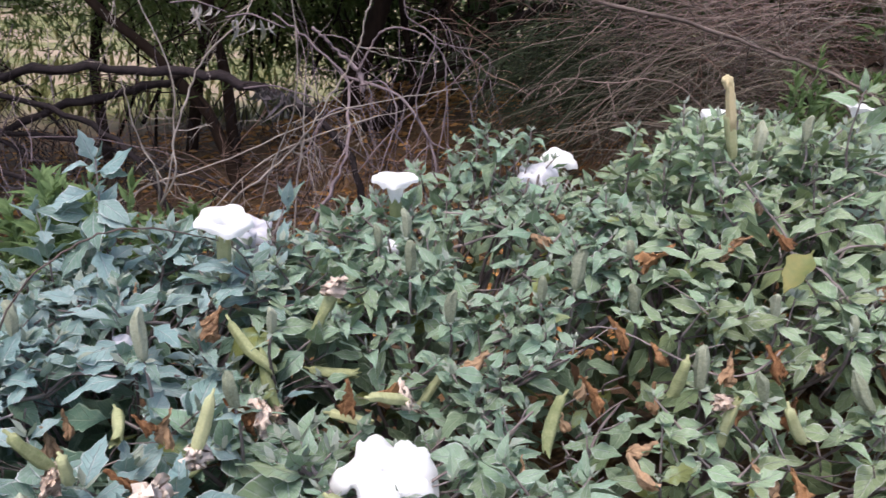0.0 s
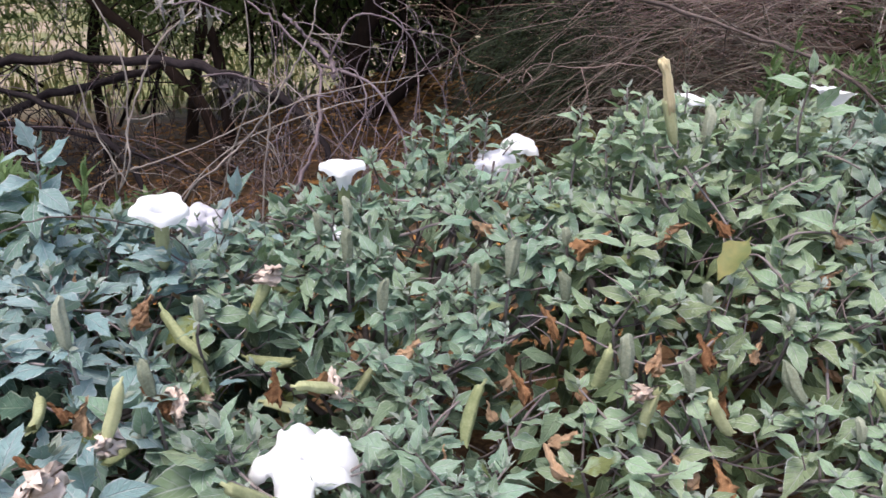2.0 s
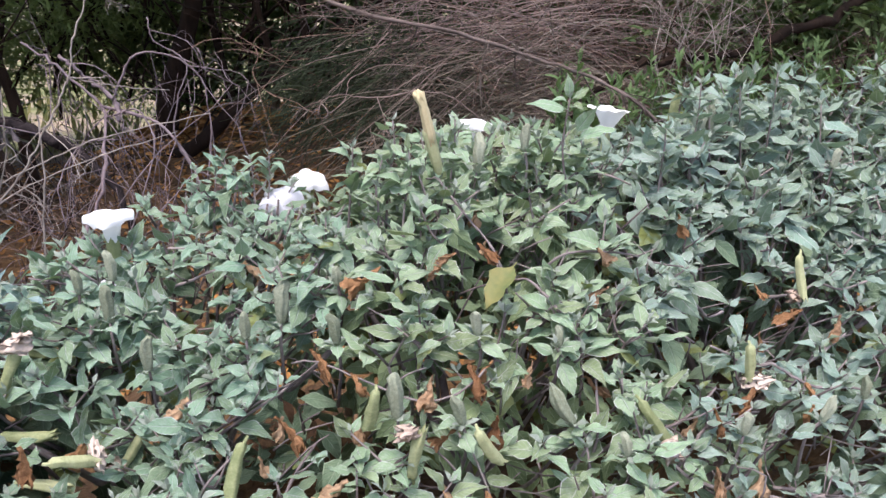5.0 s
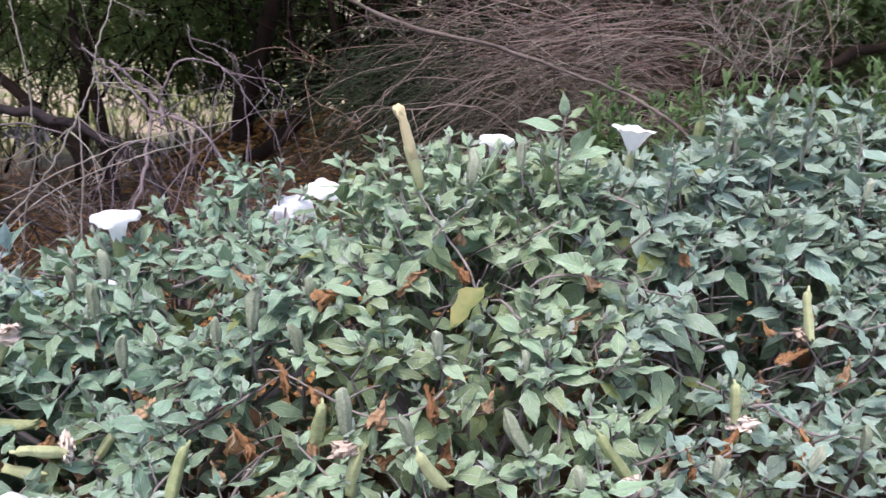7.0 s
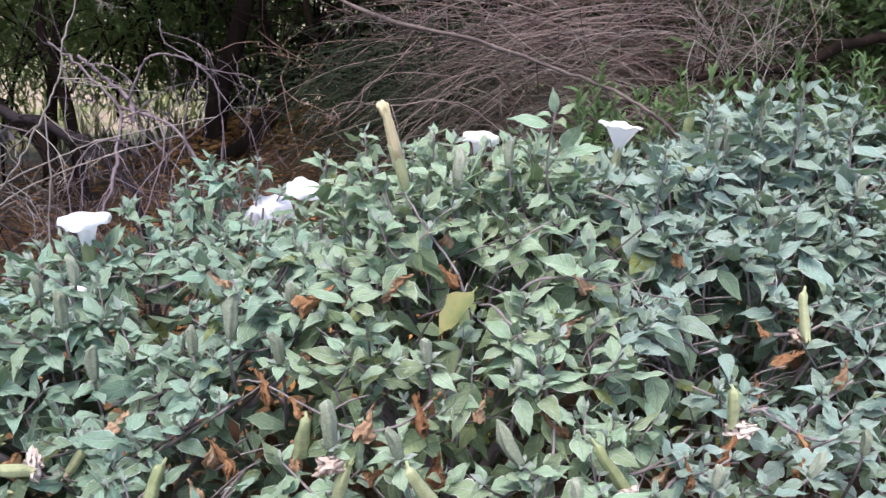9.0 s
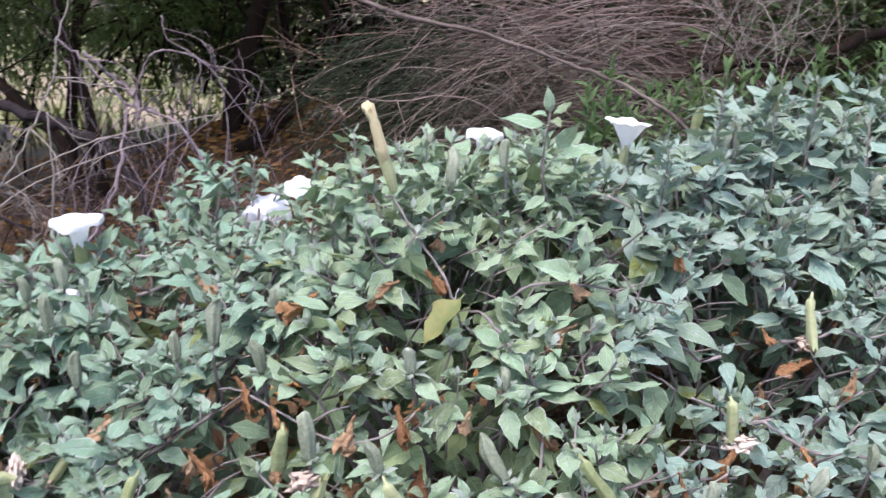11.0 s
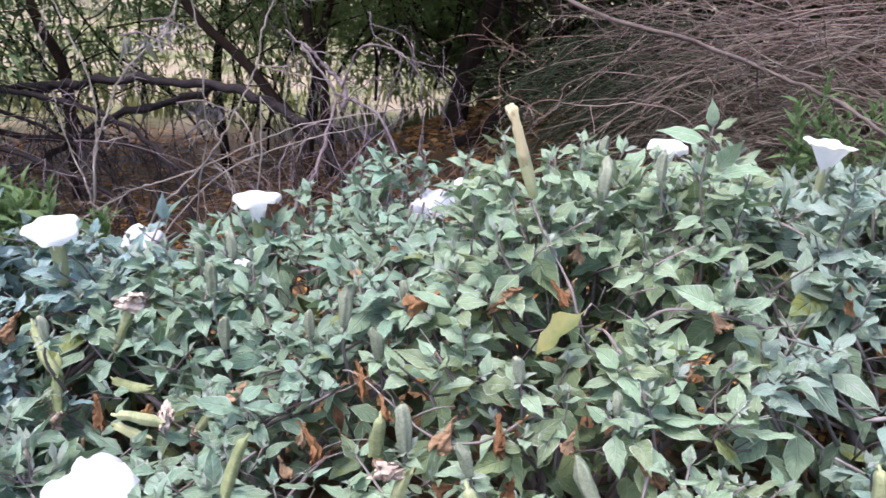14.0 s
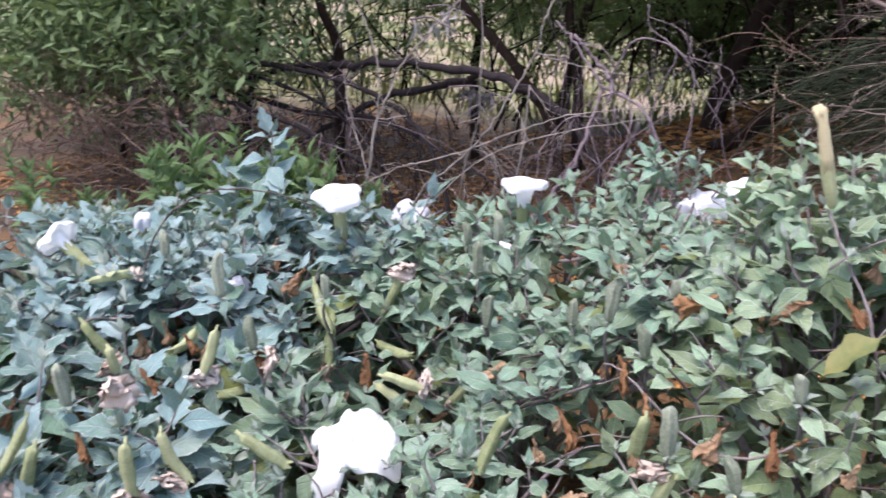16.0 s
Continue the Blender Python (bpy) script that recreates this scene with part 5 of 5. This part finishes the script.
SLIM = [small_leaf(40 + s, 0.08, 0.2) for s in range(6)]
MEDIUM = [small_leaf(45 + s, 0.13, 0.2) for s in range(6)]
BROAD = [small_leaf(50 + s, 0.165, 0.25) for s in range(6)]


def tree(label, trunks, crowns, rng, leaf=CANOPY_LEAF, pieces=BROAD, group="trees behind the thicket"):
    """trunks: (points, radius, top radius); crowns: (centre, size, leaves, leaf length)."""
    first = Vector(trunks[0][0][0])
    root = tagged(new("tree"), label, "tree", group)
    root.location = first
    for points, r0, r1 in trunks:
        line = smooth_line([tuple(Vector(p) - first) for p in points], 6)
        v, f, uv = tube(line, r0, r1, 12, 0.05)
        placed("trunk", mesh_from("trunk", v, f, BARK, uv), root)
        for k in range(6, len(line) - 1, 4):
            way = Vector((rng.gauss(0, 0.9), rng.gauss(0, 0.6), rng.gauss(0.5, 0.4))).normalized()
            fine = Batch()
            twig(fine, Vector(line[k]), way, rng.uniform(0.4, 0.9), r1 * 0.3, 1, rng, 0.0)
            placed("limb", fine.mesh("limb", BARK), root)
    for centre, size, count, long in crowns:
        leafage(root, "crown", leaf, pieces, Vector(centre) - first, size, count, long, rng)


def build_trees():
    # Crowns centred above 2.5 m are unseen, added to shade the brush below.
    rng = random.Random(31)
    g = ground_height
    tree("dark leaning tree with bare lower trunk", [
        ([(-0.60, 5.6, g(-0.6, 5.6) - 0.05), (-0.52, 5.6, 0.44), (-0.43, 5.6, 0.85), (-0.34, 5.6, 1.1), (-0.23, 5.6, 1.45), (0.0, 5.7, 2.3), (0.1, 5.8, 3.2)], 0.085, 0.04),
        ([(-0.05, 5.9, g(-0.05, 5.9) - 0.05), (-0.1, 5.9, 0.8), (-0.2, 5.9, 1.5), (-0.15, 6.0, 2.6)], 0.032, 0.018),
        ([(0.2, 5.7, g(0.2, 5.7) - 0.05), (0.22, 5.7, 0.9), (0.1, 5.7, 1.6), (0.2, 5.8, 2.6)], 0.028, 0.016),
        ([(0.35, 5.5, g(0.35, 5.5) - 0.05), (0.45, 5.5, 0.9), (0.42, 5.5, 1.5), (0.6, 5.6, 2.6)], 0.034, 0.018),
        ([(0.7, 5.8, g(0.7, 5.8) - 0.05), (0.75, 5.8, 1.0), (0.95, 5.8, 1.7), (1.0, 5.8, 2.6)], 0.040, 0.02),
        ([(-0.45, 5.35, g(-0.45, 5.35) - 0.05), (-0.24, 5.2, 0.54), (-0.03, 5.2, 0.74), (0.11, 5.2, 0.87), (0.39, 5.2, 1.09), (0.66, 5.2, 1.24), (0.89, 5.2, 1.38), (1.4, 5.1, 2.0), (1.6, 5.0, 2.8)], 0.05, 0.03),
    ], [((0.4, 5.4, 3.0), (2.4, 2.1, 0.9), 6500, 0.2), ((1.2, 7.4, 1.1), (2.4, 0.8, 1.4), 9500, 0.18)], rng)
    tree("dark crooked many-stemmed tree", [
        ([(-1.0, 4.5, g(-1.0, 4.5) - 0.05), (-1.2, 4.6, 0.62), (-1.34, 4.6, 0.78), (-1.52, 4.6, 0.98), (-1.77, 4.6, 1.18), (-1.94, 4.6, 1.43), (-2.2, 4.7, 2.2), (-2.3, 4.8, 3.0)], 0.036, 0.02),
        ([(-2.76, 4.6, g(-2.76, 4.6) - 0.05), (-2.76, 4.6, 0.79), (-2.81, 4.6, 0.97), (-2.95, 4.6, 1.25), (-3.2, 4.7, 2.2)], 0.04, 0.025),
        ([(-1.15, 5.0, g(-1.15, 5.0) - 0.05), (-1.2, 5.0, 0.8), (-1.3, 5.0, 1.3), (-1.25, 5.1, 2.3)], 0.04, 0.02),
        ([(-2.0, 5.2, g(-2.0, 5.2) - 0.05), (-2.05, 5.2, 0.8), (-1.95, 5.2, 1.4), (-2.0, 5.2, 2.4)], 0.035, 0.02),
        ([(-1.6, 5.6, g(-1.6, 5.6) - 0.05), (-1.5, 5.6, 0.8), (-1.35, 5.6, 1.5), (-1.1, 5.6, 2.4)], 0.045, 0.02),
    ], [((-2.2, 4.8, 2.9), (2.4, 2.3, 0.9), 9000, 0.2), ((-1.5, 6.9, 1.15), (1.3, 0.5, 0.6), 5000, 0.12), ((-1.0, 7.8, 1.3), (1.6, 0.6, 1.2), 8000, 0.13), ((-2.4, 7.0, 1.25), (0.7, 0.4, 0.5), 2800, 0.11), ((-0.7, 6.6, 1.2), (0.8, 0.4, 0.55), 3500, 0.11), ((-0.9, 4.2, 2.7), (2.6, 1.0, 0.5), 1800, 0.16), ((-1.9, 5.4, 1.3), (1.5, 0.5, 0.32), 3600, 0.085), ((-2.0, 4.9, 1.0), (1.0, 0.35, 0.5), 2400, 0.075)], rng, WILLOW_LEAF, SLIM)
    tree("leafy green shrub with slender leaves", [
        ([(-3.3, 3.7, g(-3.3, 3.7) - 0.05), (-3.3, 3.7, 0.6), (-3.4, 3.7, 1.4), (-3.4, 3.8, 2.2)], 0.03, 0.012),
        ([(-2.9, 3.8, g(-2.9, 3.8) - 0.05), (-2.8, 3.8, 0.7), (-2.6, 3.8, 1.5)], 0.025, 0.01),
        ([(-4.3, 4.0, g(-4.3, 4.0) - 0.05), (-4.3, 4.0, 0.7), (-4.5, 4.0, 1.8)], 0.025, 0.01),
    ], [((-3.3, 3.5, 1.15), (0.95, 0.5, 0.55), 5500, 0.095), ((-2.9, 3.15, 1.02), (0.8, 0.3, 0.36), 2600, 0.095), ((-3.9, 3.1, 0.8), (0.7, 0.3, 0.35), 1500, 0.095), ((-4.4, 4.2, 1.0), (1.3, 0.8, 0.9), 6500, 0.10), ((-4.0, 4.4, 2.8), (2.4, 2.0, 0.9), 3500, 0.2), ((-3.9, 5.4, 1.0), (1.0, 0.5, 0.8), 2500, 0.10), ((-3.9, 3.3, 1.12), (0.6, 0.3, 0.5), 2600, 0.095)], rng, SHRUB_LEAF, MEDIUM)
    tree("dense dark shrub over brown brush", [
        ([(2.2, 4.9, g(2.2, 4.9) - 0.05), (2.2, 4.9, 0.9), (2.1, 4.9, 1.6), (2.2, 5.0, 2.6)], 0.05, 0.02),
        ([(3.4, 4.6, g(3.4, 4.6) - 0.05), (3.4, 4.6, 0.9), (3.6, 4.6, 2.4)], 0.05, 0.02),
        ([(1.2, 5.6, g(1.2, 5.6) - 0.05), (1.3, 5.6, 0.9), (1.2, 5.6, 2.4)], 0.05, 0.02),
    ], [((3.2, 4.8, 2.9), (2.6, 2.3, 0.9), 5500, 0.2), ((3.8, 6.4, 1.1), (2.8, 0.9, 1.3), 11000, 0.16), ((5.0, 4.6, 1.2), (1.0, 1.5, 1.1), 3500, 0.12), ((2.5, 3.5, 1.42), (0.6, 0.3, 0.25), 1500, 0.085)], rng)

    tree("light green leafy shrub behind brown brush", [
        ([(3.0, 3.7, g(3.0, 3.7) - 0.05), (3.0, 3.7, 0.8), (2.95, 3.65, 1.5)], 0.02, 0.008),
        ([(2.75, 3.6, g(2.75, 3.6) - 0.05), (2.7, 3.6, 0.8), (2.6, 3.55, 1.45)], 0.016, 0.007),
    ], [((2.85, 3.45, 1.45), (0.5, 0.25, 0.26), 1500, 0.09)], rng, SHRUB_LEAF, MEDIUM)


build_trees()


def build_brush():
    rng = random.Random(41)
    strands("brown_brush", "dense tangle of fine pinkish-brown dry twigs", LIGHT_TWIG, (2.3, 3.7, 1.1), (1.2, 0.5, 0.7), 300, 0.7, 0.0020, rng, (1, 0, -0.1), 0.5)
    thicket("brown_brush", "dense tangle of fine pinkish-brown dry twigs", LIGHT_TWIG, (2.45, 3.75, 1.1), (1.1, 0.5, 0.7), 120, 0.6, 0.0027, rng, 0.3, 2)
    thicket("brown_brush", "dark dense tangle of old brown twigs", BROWN_TWIG, (2.5, 4.4, 0.9), (2.0, 0.6, 0.8), 130, 0.9, 0.0045, rng, 0.3, 2)
    strands("brown_brush", "dense reddish-brown mat of fine old twigs", BROWN_TWIG, (2.2, 4.05, 0.95), (1.5, 0.4, 0.7), 520, 0.75, 0.0032, rng, (1, 0, 0), 0.5)
    strands("feathery_brush", "dark green feathery brush of thread-like twigs", FEATHER, (0.7, 3.75, 1.08), (0.42, 0.3, 0.30), 700, 0.32, 0.0022, rng, (0.8, 0, 0.2), 0.8)
    strands("feathery_brush", "olive-brown feathery brush of thread-like twigs", OLIVE_TWIG, (1.3, 3.5, 0.98), (0.55, 0.35, 0.38), 460, 0.5, 0.0021, rng, (1, 0, 0.1), 0.9)
    strands("brown_brush", "light brown twigs over the feathery brush", LIGHT_TWIG, (1.25, 3.6, 1.35), (0.55, 0.3, 0.22), 170, 0.6, 0.0021, rng, (1, 0, 0.1), 0.6)
    strands("feathery_brush", "pale arching dry grass-like twigs", PALE_STRAND, (1.15, 3.2, 1.0), (0.45, 0.3, 0.30), 80, 0.55, 0.0019, rng, (1, 0, 0.15), 1.1)
    thicket("dry_brush", "tangle of grey-brown dry twigs", GREY_WOOD, (-0.45, 2.95, 0.7), (0.7, 0.25, 0.4), 22, 0.42, 0.0022, rng, 0.3, 1)
    thicket("dry_brush", "dense low tangle of dull brown dry twigs", BROWN_TWIG, (-1.0, 4.0, 0.32), (1.6, 0.35, 0.36), 130, 0.4, 0.0032, rng, 0.5, 1)
    thicket("dry_brush", "tangle of grey-brown dry twigs", GREY_WOOD, (-2.0, 3.1, 0.55), (1.0, 0.4, 0.4), 60, 0.5, 0.003, rng, 0.3, 1)
    thicket("dry_brush", "tangle of dull brown dry twigs", DARK_TWIG, (-3.0, 2.95, 0.42), (1.1, 0.5, 0.38), 230, 0.5, 0.0035, rng, 0.3, 1)
    thicket("dry_brush", "slender dark upright twigs among tree trunks", BARK, (-0.2, 6.5, 0.8), (2.2, 0.4, 0.5), 44, 1.4, 0.015, rng, 2.2, 1)
    thicket("dry_brush", "slender dark upright stems before the field", BARK, (-2.6, 5.6, 0.35), (1.9, 0.6, 0.2), 16, 1.5, 0.014, rng, 2.4, 1)
    thicket("pale_brush", "upright pale bare twigs of a dead shrub", PALE_TWIG, (1.95, 3.2, 1.15), (0.22, 0.15, 0.15), 26, 0.5, 0.0022, rng, 1.6, 2)


build_brush()


CURLED = [leaf_piece(random.Random(70 + s), width=0.11, stalk=0.1, fold=1.2, curl=0.7 + 0.2 * s, ripple=0.05, rows=6, cols=5) for s in range(3)]
PALE_DRY = leaf_material("pale_dry_leaf", (0.16, 0.14, 0.14), (0.40, 0.37, 0.36), (0.42, 0.39, 0.37), True, rough=0.8)
DARK_DRY = leaf_material("dark_dry_leaf", (0.03, 0.025, 0.03), (0.12, 0.10, 0.115), (0.14, 0.12, 0.13), True, rough=0.8)


def dry_cluster(centre, size, count, material, label, rng):
    """Curled dead leaves hanging from a twig."""
    root = tagged(new("dry_leaf_cluster"), label, "dead leaves", "hanging dead leaves")
    root.location = centre
    line = smooth_line([(-size * 1.4, 0, 0.02), (-size * 0.3, 0.01, 0.03), (size * 0.5, 0, 0.02), (size * 1.5, 0.01, 0.0)], 4)
    v, f, uv = tube(line, 0.003, 0.002, 5)
    placed("twig", mesh_from("twig", v, f, GREY_WOOD, uv), root)
    for _ in range(count):
        piece = rng.choice(CURLED)
        m = frame_of((rng.uniform(-size, size), rng.gauss(0, 0.015), 0.02), (rng.gauss(0, 0.35), rng.gauss(0, 0.35), -1), (rng.gauss(0, 1), rng.gauss(0, 1), 0), rng.uniform(0.05, 0.09))
        v, f, uv = piece
        a = np.array(m)
        placed("dry_leaf", mesh_from("dry_leaf", v @ a[:3, :3].T + a[:3, 3], f, material, uv), root)


def build_clusters():
    rng = random.Random(77)
    dry_cluster((-0.44, 2.06, 1.335), 0.05, 7, PALE_DRY, "pale curled dead leaves hanging from a dry stalk", rng)
    dry_cluster((-0.43, 2.33, 1.12), 0.07, 26, DARK_DRY, "dark shrivelled leaves hanging from the arched branch", rng)
    dry_cluster((-0.72, 2.6, 1.33), 0.06, 8, PALE_DRY, "pale curled dead leaves hanging from a dry stalk", rng)


build_clusters()


def build_litter():
    rng = random.Random(51)
    b = Batch()
    for _ in range(10000):
        x, y = rng.uniform(-4.5, 3.5), 2.75 + 4.1 * rng.random() ** 1.3
        turn = rng.uniform(0, 6.28)
        b.put(rng.choice(BROAD), frame_of((x, y, ground_height(x, y) + 0.008), (math.cos(turn), math.sin(turn), rng.uniform(-0.2, 0.4)), (rng.gauss(0, 0.5), rng.gauss(0, 0.5), 1), rng.uniform(0.04, 0.08)))
    for _ in range(1600):
        x, y = rng.gauss(-0.25, 0.45), rng.gauss(5.75, 0.3)
        turn = rng.uniform(0, 6.28)
        b.put(rng.choice(BROAD), frame_of((x, y, ground_height(x, y) + 0.01), (math.cos(turn), math.sin(turn), rng.uniform(-0.2, 0.4)), (rng.gauss(0, 0.5), rng.gauss(-0.4, 0.5), 1), rng.uniform(0.05, 0.09)))
    tagged(new("leaf_litter", b.mesh("leaf_litter", LITTER)), "orange-brown fallen leaves lying on the soil", "leaf litter", kind="stuff")


build_litter()


def build_field():
    """Tufts of pale grass in the open field, and far shrubs that close it."""
    rng = random.Random(61)
    b = Batch()
    for _ in range(6000):
        y = 7.2 + 16 * rng.random() ** 1.7
        x = rng.uniform(-1.5 * y, 0.9 * y)
        turn = rng.uniform(0, 6.28)
        b.put(SLIM[rng.randrange(4)], frame_of((x, y, ground_height(x, y)), (math.cos(turn) * 0.5, math.sin(turn) * 0.5, 1), (math.cos(turn), math.sin(turn), -0.3), rng.uniform(0.12, 0.3)))
    tagged(new("grass", b.mesh("grass", GRASS)), "pale yellow-green field grass", "grass", kind="stuff")
    far = tagged(new("far_shrubs"), "distant green shrubs beyond the field", "shrub", kind="stuff")
    for x, y, w in ((-22, 16, 5), (-13, 20, 5), (-5, 22, 4), (3, 18, 5), (11, 15, 5), (18, 10, 4)):
        leafage(far, "crown", CANOPY_LEAF, BROAD, (x, y, 1.6), (w, 2, 1.8), 1800, 0.35, rng, 12)


build_field()
